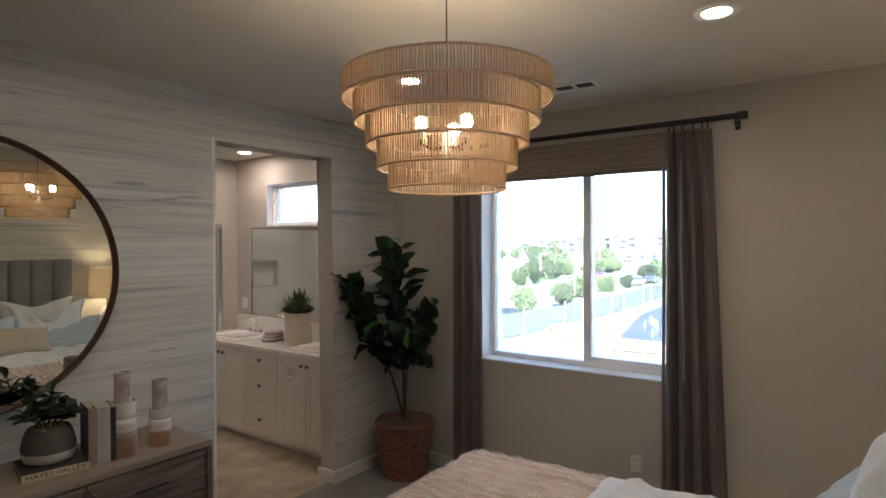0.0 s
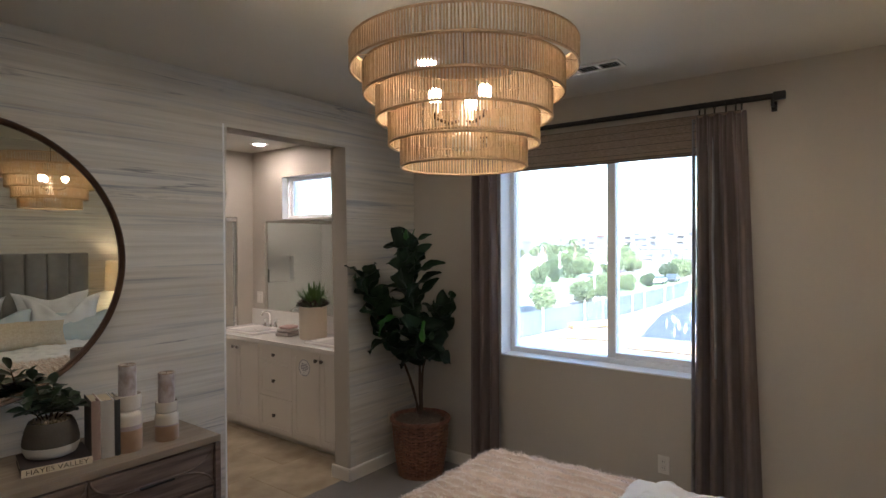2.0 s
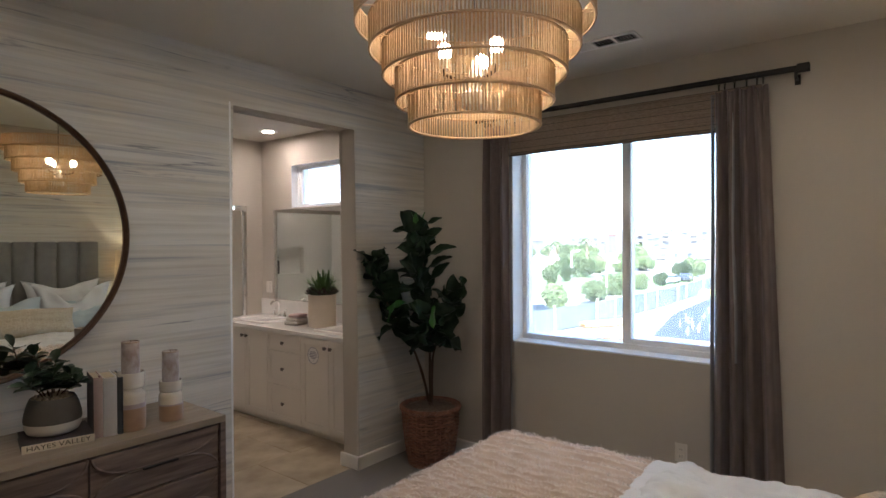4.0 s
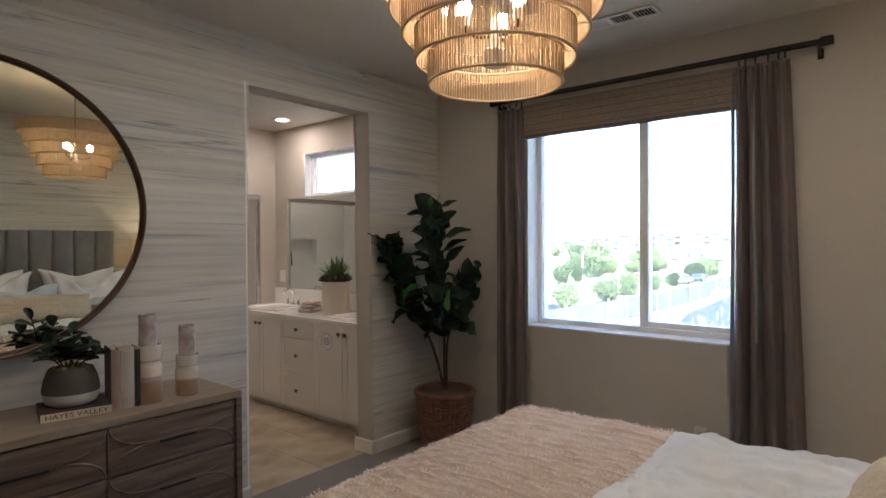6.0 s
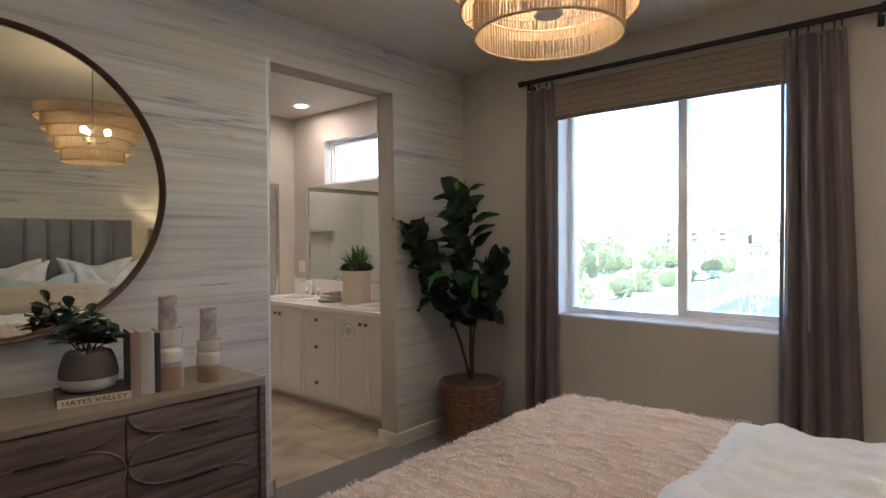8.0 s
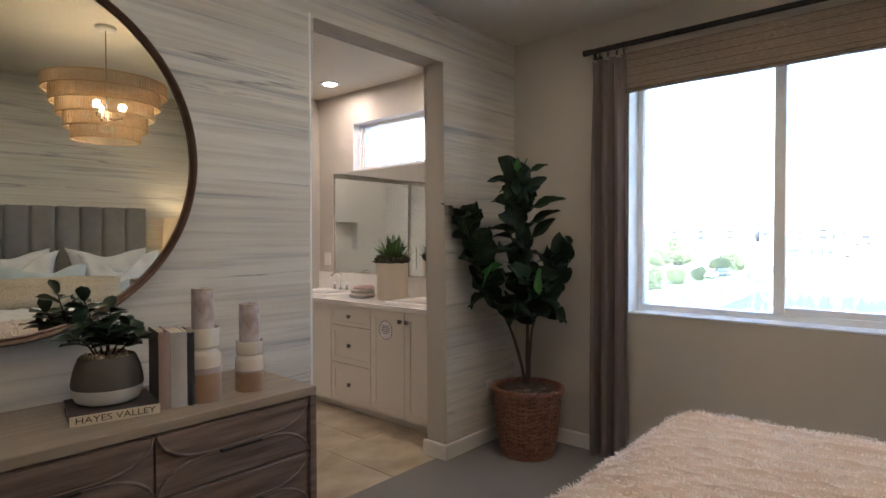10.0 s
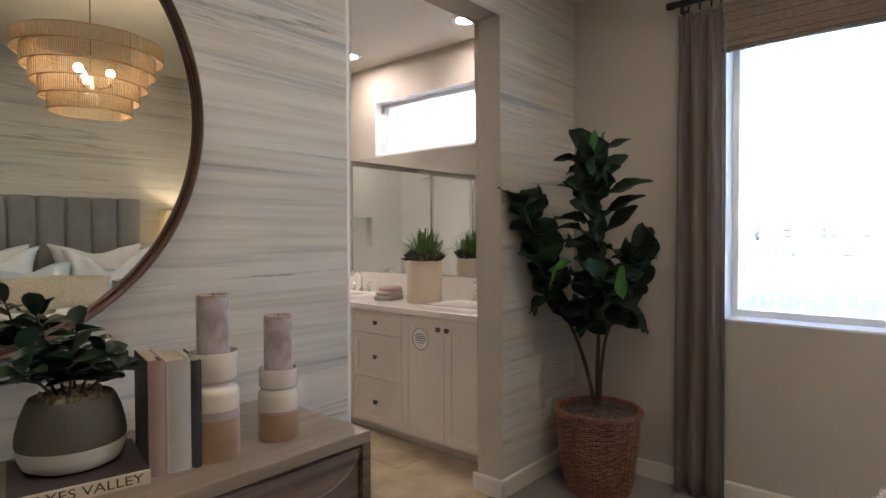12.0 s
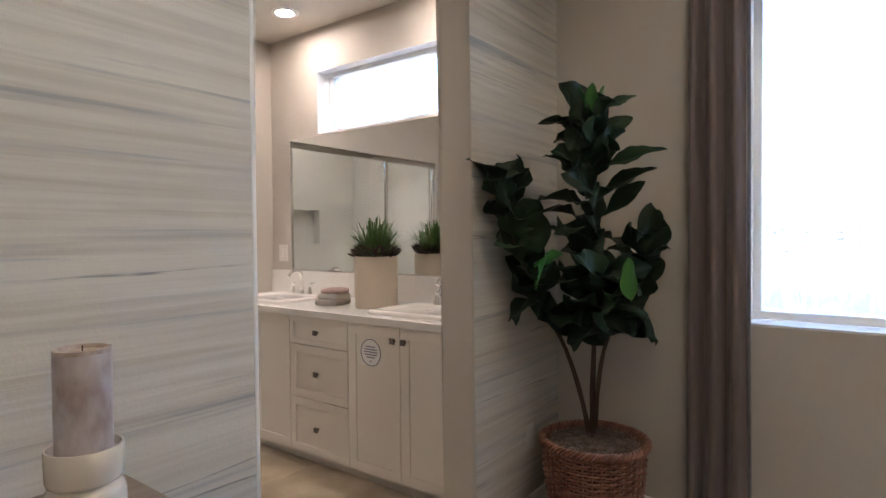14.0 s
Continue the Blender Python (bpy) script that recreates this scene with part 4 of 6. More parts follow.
def curtain(x0, x1, folds, amp, seed, label, lining_side):
    rng = random.Random(seed)
    y, top = YW - 0.072, 2.463
    base = thing("curtain", ((x0 + x1) / 2, y, 0.012), label, "curtain", "pair of window curtains")
    cuts = [0.0]
    for _ in range(folds):
        cuts.append(cuts[-1] + rng.uniform(0.6, 1.5))
    cuts = [c / cuts[-1] for c in cuts]
    depth = [rng.uniform(0.55, 1.15) for _ in range(folds)]
    lean = [rng.uniform(-0.4, 0.4) for _ in range(folds)]

    def at(u, v):
        zz = 0.012 + (top - 0.012) * v
        mid = (x0 + x1) / 2
        i = 0
        while i < folds - 1 and u > cuts[i + 1]:
            i += 1
        f = (u - cuts[i]) / (cuts[i + 1] - cuts[i])
        f = min(1.0, max(0.0, f))
        a = 2 * math.pi * f
        spread = 1.0 + 0.10 * (1 - v) ** 1.2
        low = min(1.0, (1 - v) * 5)
        pleat = 1 - low
        x = mid + (x0 + (x1 - x0) * u - mid) * spread + 0.004 * depth[i] * math.sin(2 * a) * low + 0.012 * lean[i] * math.sin(a / 2) * math.sin(3.1 * v + i)
        broad = 0.5 - 0.5 * math.cos(a)
        wave = (broad ** 0.75) * 2 - 1
        tuck = abs(math.sin(1.5 * a)) ** 0.7 * 2 - 1
        yy = amp * depth[i] * wave * (0.35 + 0.65 * low) + 0.011 * pleat * tuck + 0.005 * math.sin(7 * v + 3 * u) + 0.006 * noise.noise((u * 9, v * 3.5, seed))
        dip = -0.022 * broad if v > 0.999 else 0.0
        x += (0.075 * u * (1 - v) - 0.02 * u) if lining_side < 0 else 0.0
        return Vector((x, y - yy, zz + dip))

    bm = grid_mesh(at, folds * 24, 44)
    ob = part("cloth", bm, CURTAIN, base, smooth=True)
    so = ob.modifiers.new("thickness", "SOLIDIFY")
    so.thickness = 0.003
    # pale lining turned out along the edge next to the glass
    xe, sg = (x1, 1) if lining_side > 0 else (x0, -1)

    def edge(u, v):
        zz = 0.014 + (top - 0.03) * v
        mid = (x0 + x1) / 2
        x = mid + (xe - mid) * (1.0 + 0.07 * (1 - v) ** 1.5)
        return Vector((x + sg * (0.004 + 0.016 * u), y + 0.034 - 0.02 * u + 0.004 * math.sin(12 * v), zz))

    bm = grid_mesh(edge, 4, 30)
    ob = part("lining", bm, LINING, base, "pale grey lining along the edge", smooth=True)
    so = ob.modifiers.new("thickness", "SOLIDIFY")
    so.thickness = 0.002
    if lining_side < 0:
        # a long pale strip laid on the cloth for window light between two folds
        def lit_gap(u, v):
            zz = 0.95 + (top - 0.14 - 0.95) * v
            wd = 0.018 * math.sin(math.pi * min(1.0, v * 0.9 + 0.1)) ** 0.5 + 0.002
            p = at(0.375 + wd * (u - 0.5) * 2, (zz - 0.012) / (top - 0.012))
            return Vector((p.x + 0.003 * math.sin(9 * v), p.y - 0.006, zz))

        ob = part("lining", grid_mesh(lit_gap, 4, 36), LINING, base, "pale grey strip over the cloth for light through a gap", smooth=True)
        so = ob.modifiers.new("thickness", "SOLIDIFY")
        so.thickness = 0.002
    return base


curtain(-2.232, -2.018, 3, 0.040, 3, "taupe linen curtain panel gathered beside the window", 1)
curtain(-0.650, -0.365, 4, 0.044, 5, "taupe linen curtain panel gathered at the window edge", -1)


def roman_shade():
    x0, x1, y, z0, z1 = -2.043, -0.42, YW - 0.030, 2.236, 2.462
    base = thing("roman_shade", ((x0 + x1) / 2, y, z0), "raised woven grass roman shade across the window top", "window shade")
    part("headrail", box(x0, y - 0.002, z1 - 0.04, x1, YW, z1 + 0.012, 0.003), WEAVE, base)

    def at(u, v):
        z = z0 + 0.008 + (z1 - z0 - 0.008) * v
        return (x0 + (x1 - x0) * u, y - 0.006 - 0.010 * math.sin(math.pi * (1 - v)) + 0.0012 * math.sin(u * 60 + v * 30), z)

    bm = grid_mesh(at, 60, 14)
    ob = part("valance", bm, WEAVE, base, smooth=True)
    so = ob.modifiers.new("thickness", "SOLIDIFY")
    so.thickness = 0.004
    for k, (dy, dz) in enumerate(((0.0, 0.014), (0.012, 0.007), (-0.008, 0.0))):
        bm = soft_box((x0 + 0.004 * k, y - 0.016 + dy, z0 + dz), (x1 - 0.004 * k, y + 0.020 + dy, z0 + dz + 0.011), 0.0045, 0.03,
                      lambda p, n: p + Vector((0, 0, 0.0015 * math.sin(p.x * 9 + p.y * 40))))
        part("fold", bm, WEAVE2 if k != 1 else WEAVE, base, smooth=True)
    for k in range(14):
        z = z0 + 0.030 + k * 0.0155
        part("slat", tube([(x0 + 0.002, y - 0.0195 - 0.008 * math.sin(math.pi * (k + 1) / 15), z), (x1 - 0.002, y - 0.0195 - 0.008 * math.sin(math.pi * (k + 1) / 15), z)], 0.0012 + 0.0007 * (k * 7 % 3), 6), WEAVE2 if k % 3 == 1 else WEAVE, base)
    part("edge_tape", box(x0 - 0.003, y - 0.02, z0 + 0.03, x0 + 0.001, y + 0.004, z1, 0.001), TRIM, base)


roman_shade()


def outlet(x, y, z, normal, label):
    base = thing("outlet", (x, y, z), label, "outlet", "wall outlets")
    w, h, d = 0.035, 0.057, 0.006
    if normal == "y":
        part("plate", box(x - w, y - d, z - h, x + w, y, z + h, 0.003), PLASTIC, base)
        for s in (-0.02, 0.02):
            part("socket", box(x - 0.017, y - d - 0.002, z + s - 0.014, x + 0.017, y - d + 0.001, z + s + 0.014, 0.004), PLASTIC, base)
            for q in (-0.006, 0.006):
                part("slot", box(x + q - 0.0012, y - d - 0.0026, z + s - 0.004, x + q + 0.0012, y - d - 0.0019, z + s + 0.005), GAP, base)
    else:
        part("plate", box(x, y - w, z - h, x + d, y + w, z + h, 0.003), PLASTIC, base)
        for s in (-0.02, 0.02):
            part("socket", box(x + d - 0.001, y - 0.017, z + s - 0.014, x + d + 0.002, y + 0.017, z + s + 0.014, 0.004), PLASTIC, base)


outlet(-0.850, YW, 0.355, "y", "white duplex outlet on the window wall")
outlet(XA, 3.60, 0.360, "x", "white duplex outlet low on the patterned wall")


# ---- fig tree in its basket ----
BKX, BKY, BKH = -2.545, 3.590, 0.418


def basket():
    base = thing("wicker_basket", (BKX, BKY, 0), "round red-brown woven willow basket planter", "basket")
    rows, stakes = 31, 36

    def radius(z):
        f = z / BKH
        return 0.160 + 0.050 * f + 0.010 * math.sin(math.pi * f)

    for k in range(stakes):
        a = 2 * math.pi * k / stakes
        pts = [(BKX + radius(z) * math.cos(a), BKY + radius(z) * math.sin(a), z) for z in (0.0, BKH * 0.33, BKH * 0.66, BKH)]
        part("stake", tube(pts, 0.0040, 6), WICKER, base, smooth=True)
    rng = random.Random(14)
    for j in range(rows):
        z = 0.007 + (BKH - 0.024) * j / (rows - 1)
        bm = bmesh.new()
        pr = []
        n = stakes * 5
        lift = rng.uniform(0, 6)
        for i in range(n):
            a = 2 * math.pi * i / n
            wob = 0.0050 * math.cos(a * stakes / 2 + math.pi * j)
            zz = z + 0.0016 * math.sin(a * 5 + lift) + 0.0009 * math.sin(a * 13 + 2 * lift)
            row = []
            for q in range(5):
                b = 2 * math.pi * q / 5
                r = radius(z) + wob + 0.0046 * math.cos(b)
                row.append(bm.verts.new((BKX + r * math.cos(a), BKY + r * math.sin(a), zz + 0.0062 * math.sin(b))))
            pr.append(row)
        for i in range(n):
            u, v = pr[i], pr[(i + 1) % n]
            for q in range(5):
                bm.faces.new((u[q], u[(q + 1) % 5], v[(q + 1) % 5], v[q]))
        part("strand", bm, WICKER, base, smooth=True)
    # plaited rim of three strands
    for k in range(3):
        pts = []
        for i in range(160):
            a = 2 * math.pi * i / 160
            w = a * 22 + k * 2 * math.pi / 3
            r = radius(BKH) + 0.003 + 0.011 * math.cos(w)
            pts.append((BKX + r * math.cos(a), BKY + r * math.sin(a), BKH - 0.004 + 0.012 * math.sin(w)))
        pts.append(pts[0])
        part("rim_strand", tube(pts, 0.0075, 6, cap=False), WICKER, base, smooth=True)
    part("inner_pot", lathe([(0.0, 0.004), (0.142, 0.004), (0.180, 0.37), (0.170, 0.372), (0.168, 0.34), (0.0, 0.335)], (BKX, BKY, 0), 32), GAP, base, smooth=True)
    bm = grid_mesh(lambda u, v: (BKX + 0.192 * v * math.cos(2 * math.pi * u), BKY + 0.192 * v * math.sin(2 * math.pi * u),
                                 0.395 + 0.022 * (1 - v * v) + 0.012 * noise.noise((9 * v * math.cos(2 * math.pi * u), 9 * v * math.sin(2 * math.pi * u), 2.0))), 48, 14, close_u=True)
    rng = random.Random(2)
    for k in range(420):
        a, r = rng.uniform(0, 2 * math.pi), 0.18 * math.sqrt(rng.random())
        p = Vector((BKX + r * math.cos(a), BKY + r * math.sin(a), 0.408 + 0.02 * (1 - (r / 0.19) ** 2)))
        pts = [p + Vector((rng.uniform(-0.02, 0.02), rng.uniform(-0.02, 0.02), rng.uniform(-0.004, 0.012))) for _ in range(3)]
        tube(pts, 0.0013, 4, bm=bm, cap=False)
    ob = part("moss", bm, MOSS, base, "grey-brown dried moss")
    ob["kind"] = "stuff"


basket()


def fig_tree():
    root = Vector((-2.560, 3.615, 0.40))
    base = thing("fig_tree", root, "artificial fiddle-leaf fig with broad dark green leaves", "fig tree")
    rng = random.Random(21)

    def curve(pts, n=14):
        out = []
        for k in range(n + 1):
            f = k / n * (len(pts) - 1)
            i = min(int(f), len(pts) - 2)
            t = f - i
            p0, p1, p2, p3 = (Vector(pts[max(i - 1, 0)]), Vector(pts[i]), Vector(pts[i + 1]), Vector(pts[min(i + 2, len(pts) - 1)]))
            out.append(0.5 * ((2 * p1) + (p2 - p0) * t + (2 * p0 - 5 * p1 + 4 * p2 - p3) * t * t + (-p0 + 3 * p1 - 3 * p2 + p3) * t ** 3))
        return out

    main = curve([root, (-2.555, 3.600, 0.60), (-2.535, 3.570, 0.86), (-2.515, 3.500, 1.18), (-2.485, 3.440, 1.48), (-2.465, 3.395, 1.70)])
    left = curve([root + Vector((-0.01, 0, 0)), (-2.605, 3.580, 0.62), (-2.665, 3.530, 0.84), (-2.745, 3.420, 1.06), (-2.775, 3.310, 1.30), (-2.775, 3.240, 1.45)])
    right = curve([root + Vector((0.012, -0.004, 0.06)), (-2.520, 3.580, 0.66), (-2.475, 3.550, 0.84), (-2.405, 3.585, 1.02), (-2.360, 3.615, 1.16), (-2.340, 3.625, 1.22)])
    twig = curve([Vector((-2.540, 3.578, 0.80)), (-2.500, 3.545, 0.90), (-2.470, 3.500, 1.00), (-2.455, 3.470, 1.10)], 8)
    for name, pts, r in (("trunk", main, 0.0135), ("stem", left, 0.012), ("stem", right, 0.0105), ("stem", twig, 0.007)):
        k = len(pts)
        part(name, tube(pts, [r * (1 - 0.62 * i / (k - 1)) * (1.0 + 0.10 * math.sin(i * 2.3)) for i in range(k)], 10), BARK, base, "slender brown stem", smooth=True)
    big = [leaf_mesh("leaf", 0.212, 0.145, LEAF, c, 0.19, 0.64, 28, 8, s, 0.024, 0.6) for s, c in ((1, 0.10), (2, 0.28), (3, 0.50), (4, -0.12))]
    slim = [leaf_mesh("leaf", 0.215, 0.085, LEAF, 0.10, 0.09, 0.6, 24, 6, 7, 0.02)]
    young = [leaf_mesh("leaf", 0.105, 0.050, LEAF_NEW, 0.02, 0.10, 0.5, 8, 6, 9)]

    def leaf(meshes, at, d, roll=0.0, scale=1.0, k=0):
        o = new("leaf", meshes[k % len(meshes)])
        o.parent = base
        o.matrix_local = leaf_pose(Vector(at) - root, d, roll, scale)

    def facing(meshes, at, d, scale, k):
        d = Vector(d).normalized()
        want = Vector((0.62 + rng.uniform(-0.8, 0.8), -0.74 + rng.uniform(-0.8, 0.8), 0.35 + rng.uniform(-0.6, 0.6)))
        n = (want - d * want.dot(d)).normalized()
        m = Matrix((d, n.cross(d), n)).transposed().to_4x4()
        o = new("leaf", meshes[k % len(meshes)])
        o.parent = base
        o.matrix_local = Matrix.Translation(Vector(at) - root) @ m @ Matrix.Scale(scale, 4)

    def clothe(pts, f0, f1, n, rise, bias, sc=1.0, keep=None):
        for k in range(n):
            f = f0 + (f1 - f0) * k / max(1, n - 1)
            i = min(int(f * (len(pts) - 1)), len(pts) - 2)
            p = pts[i].lerp(pts[i + 1], f * (len(pts) - 1) - i)
            a = k * 2.39996 + rise * 5
            d = Vector((math.cos(a), math.sin(a), 0)) + Vector(bias)
            # keep clear of the two walls
            room_x, room_y = p.x - XA, YW - p.y
            if d.x < 0 and room_x < 0.26:
                d.x *= 0.25
            if d.y > 0 and room_y < 0.30:
                d.y *= 0.3
            d.z = rise + rng.uniform(-0.7, 0.6) + 0.4 * f
            if keep and f > keep and d.x * 0.75 + d.y * 0.6 > 0.35:
                continue
            if k % 5 in (1, 3):
                leaf(big, p, d, rng.uniform(-0.5, 0.5), sc * rng.uniform(0.82, 1.05), k)
            else:
                facing(big, p, d, sc * rng.uniform(0.80, 1.05), k)

    clothe(main, 0.42, 0.96, 38, 0.75, (-0.05, -0.25, 0), 1.0, 0.55)
    clothe(left, 0.46, 0.99, 21, 0.75, (0.02, -0.50, 0), 0.95)
    clothe(right, 0.38, 0.98, 16, 0.65, (0.05, -0.20, 0), 0.92)
    clothe(twig, 0.30, 1.0, 11, 0.35, (0.25, -0.35, 0), 0.95)
    # upright tip, young leaves and the narrow leaves that stand out towards the curtain
    tip = main[-1]
    leaf(big, tip - Vector((0, 0, 0.05)), (0.55, -0.45, 0.75), 0.3, 0.8, 0)
    for k, d in enumerate(((0.25, -0.30, 0.9), (-0.15, 0.10, 1.0), (-0.35, -0.45, 0.6), (0.35, -0.2, 0.5))):
        facing(big, tip - Vector((0, 0, 0.04 + 0.045 * k)), d, 0.72, k)
    leaf(big, tip - Vector((0, 0, 0.05)), (-0.75, -0.30, 0.75), -0.4, 0.72, 1)
    leaf(slim, tip - Vector((0, 0, 0.06)), (0.80, 0.50, 0.55), 1.2, 0.8)
    for dx, dy in ((0.15, 0.1), (-0.2, -0.1), (0.1, -0.25)):
        leaf(young, tip + Vector((dx * 0.1 + 0.01, dy * 0.1 - 0.03, 0.030)), (dx, dy, 0.8), rng.uniform(0, 3), 1.0)
    for at, d, rl, sc in (((-2.47, 3.44, 1.525), (0.25, 0.03, 0.085), 0.62, 1.22), ((-2.48, 3.45, 1.425), (0.22, 0.02, 0.115), 0.66, 1.15), ((-2.45, 3.46, 1.345), (0.13, 0.05, 0.135), 1.0, 0.95), ((-2.43, 3.40, 1.745), (0.12, 0.05, 0.06), 0.8, 0.62)):
        leaf(slim, at, d, rl, sc)
    for p, d in (((-2.60, 3.29, 1.21), (-0.1, -0.3, -0.6)), ((-2.315, 3.36, 1.19), (0.1, -0.2, -0.8)), ((-2.57, 3.36, 1.20), (-0.3, -0.7, -0.2))):
        leaf(young, p, d, 0.8, 1.5)
    leaf(slim, (-2.455, 3.52, 0.90), (0.72, 0.55, -0.12), 0.5, 0.95)
    leaf(big, (-2.44, 3.55, 0.96), (0.70, 0.42, -0.32), 0.2, 0.95, 1)
    leaf(big, (-2.70, 3.42, 1.02), (-0.12, -0.75, -0.10), 0.4, 1.0, 1)


fig_tree()


# ---- bed ----
BX_F, BX_H, BY0, BY1, BTOP = -1.275, 0.84, 1.015, 2.585, 0.787


def bed():
    base = thing("bed", ((BX_F + BX_H) / 2, (BY0 + BY1) / 2, 0), "upholstered bed with a tall grey channel-tufted headboard", "bed")
    part("bed_base", soft_box((BX_F + 0.04, BY0 + 0.05, 0.06), (BX_H, BY1 - 0.05, 0.36), 0.02, 0.2), FELT, base)
    part("mattress", soft_box((BX_F + 0.05, BY0 + 0.06, 0.362), (BX_H - 0.002, BY1 - 0.06, BTOP - 0.055), 0.05, 0.12), LINEN, base, smooth=True)
    for x in (BX_F + 0.12, BX_H - 0.12):
        for y in (BY0 + 0.12, BY1 - 0.12):
            part("leg", box(x - 0.03, y - 0.03, 0, x + 0.03, y + 0.03, 0.061, 0.004), GAP, base)
    x0, x1, top = BX_H + 0.002, XH - 0.012, 1.595
    y0, y1 = 1.065, 2.545
    hb = part("headboard", box(x0 + 0.055, y0, 0.05, x1, y1, top - 0.012, 0.006), FELT, base, "grey channel-tufted headboard")
    n = 8
    w = (y1 - y0) / n
    for k in range(n):
        a, b = y0 + k * w, y0 + (k + 1) * w

        def puff(p, nn, a=a, b=b):
            u = (p.y - a) / (b - a) * 2 - 1
            if p.x < x0 + 0.05:
                p = Vector((p.x - 0.020 * (1 - u * u) + 0.012, p.y, p.z))
            return p

        part("channel", soft_box((x0 + 0.008, a + 0.001, 0.38), (x0 + 0.07, b - 0.001, top), 0.018, 0.03, puff), FELT, hb, smooth=True)


bed()


def duvet():
    lo, hi = (-0.545, BY0 - 0.005, 0.30), (0.72, BY1 + 0.010, BTOP + 0.012)

    def wrinkle(p, n):
        a = noise.noise((p.x * 2.2, p.y * 3.4, 1.0)) * 0.022
        b = abs(noise.noise((p.x * 5.0 + 1.5 * p.y, p.y * 9.0 - p.x * 2.0, 4.0))) * 0.030
        c = abs(noise.noise((p.x * 14 + p.y * 5, p.y * 11, p.z * 8 + 7))) * 0.020 + abs(noise.noise((p.x * 31 - p.y * 9, p.y * 27, p.z * 20 + 2))) * 0.009
        up = 0.018 * math.exp(-((p.x + 0.47) / 0.09) ** 2) + 0.022 * math.exp(-((p.y - hi[1]) / 0.12) ** 2) * (0.5 + 0.5 * math.sin(p.x * 9))
        return p + n * (a - b * 0.8 - c + 0.018) + Vector((0.02 * noise.noise((p.y * 2.5, 3, 3)), 0, up if n.z > 0.3 else 0))

    base = thing("duvet", (0.1, (BY0 + BY1) / 2, 0.30), "rumpled white cotton duvet turned back on the bed", "duvet")
    part("cover", soft_box(lo, hi, 0.12, 0.012, wrinkle), LINEN, base, smooth=True)

    def rolled(p, n):
        k = min(1.0, max(0.0, (p.x + 0.46) / 0.26))
        s = max(0.0, min(1.0, (abs(p.y - (BY0 + BY1) / 2) - 0.62) / 0.16))
        crease = 0.010 * noise.noise((p.x * 6, p.y * 5, p.z * 9)) - 0.011 * abs(noise.noise((p.x * 13 + p.y * 3, p.y * 10, 2))) - 0.005 * abs(noise.noise((p.x * 34, p.y * 27, 5)))
        return p + n * crease + Vector((0.024 * noise.noise((p.y * 2.5, 3, 3)) + 0.008 * noise.noise((p.y * 9, 3, 3)), 0, 0.006 * math.sin(p.y * 5) - 0.055 * k * k * (3 - 2 * k) - 0.035 * s * s))

    part("folded_edge", soft_box((-0.560, BY0 + 0.012, BTOP - 0.06), (-0.20, BY1 - 0.012, BTOP + 0.026), 0.030, 0.014, rolled), LINEN, base, "turned-back edge of the duvet", smooth=True)


duvet()


def fur_throw():
    lo, hi, r = Vector((BX_F - 0.03, BY0 - 0.02, 0.22)), Vector((-0.420, BY1 + 0.022, BTOP + 0.012)), 0.165
    base = thing("throw_blanket", ((lo.x + hi.x) / 2, (lo.y + hi.y) / 2, 0.22), "shaggy blush pink faux fur throw across the foot of the bed", "blanket")

    def ridge(p, n):
        w = p.y if n.z > 0.5 else p.y + p.z
        h = (0.0125 + 0.007 * noise.noise((p.x * 4, p.y * 2, 5))) * math.sin(2 * math.pi * (w + 0.07 * noise.noise((p.x * 1.8, p.y * 1.5, 0))) / 0.058)
        h += 0.012 * noise.noise((p.x * 3, p.y * 3, p.z * 3)) + 0.009 * noise.noise((p.x * 20, p.y * 20, p.z * 20))
        sag = -0.022 * ((p.x - hi.x) / (hi.x - lo.x)) ** 2 if n.z > 0.2 else 0
        return p + n * h + Vector((0, 0, sag))

    bm = soft_box(lo, hi, r, 0.016, ridge)
    bm.normal_update()
    faces = [(f.calc_center_median().copy(), f.normal.copy(), f.calc_area()) for f in bm.faces if f.calc_center_median().z > 0.40 and f.calc_center_median().x < hi.x - 0.01]
    part("fabric", bm, FUR, base, smooth=True)
    rng = random.Random(6)
    verts, quads = [], []
    for c, n, area in faces:
        if n.dot(c - Vector(((lo.x + hi.x) / 2, (lo.y + hi.y) / 2, 0.5))) < 0:
            n = -n
        for k in range(7):
            p = c + Vector((rng.uniform(-0.009, 0.009), rng.uniform(-0.009, 0.009), rng.uniform(-0.002, 0.002)))
            d = (n + Vector((rng.uniform(-0.9, 0.9), rng.uniform(-0.9, 0.9), rng.uniform(-0.3, 0.3)))).normalized()
            ln = rng.uniform(0.008, 0.019)
            s = d.cross(Vector((rng.uniform(-1, 1), rng.uniform(-1, 1), rng.uniform(-1, 1)))).normalized() * 0.0011
            i = len(verts)
            q = p + d * ln * 0.6 + n * 0.002
            verts += [p - s, p + s, q + s * 0.7, p + d * ln + Vector((0, 0, -0.003)), q - s * 0.7]
            quads.append((i, i + 1, i + 2, i + 3, i + 4))
    me = bpy.data.meshes.new("fur")
    o = origin_of(base)
    me.from_pydata([tuple(v - o) for v in verts], [], quads)
    me.materials.append(FUR_TIP)
    ob = new("fur", me)
    ob.parent = base
    tagged(ob, "long blush pink fur strands", kind="stuff")


fur_throw()


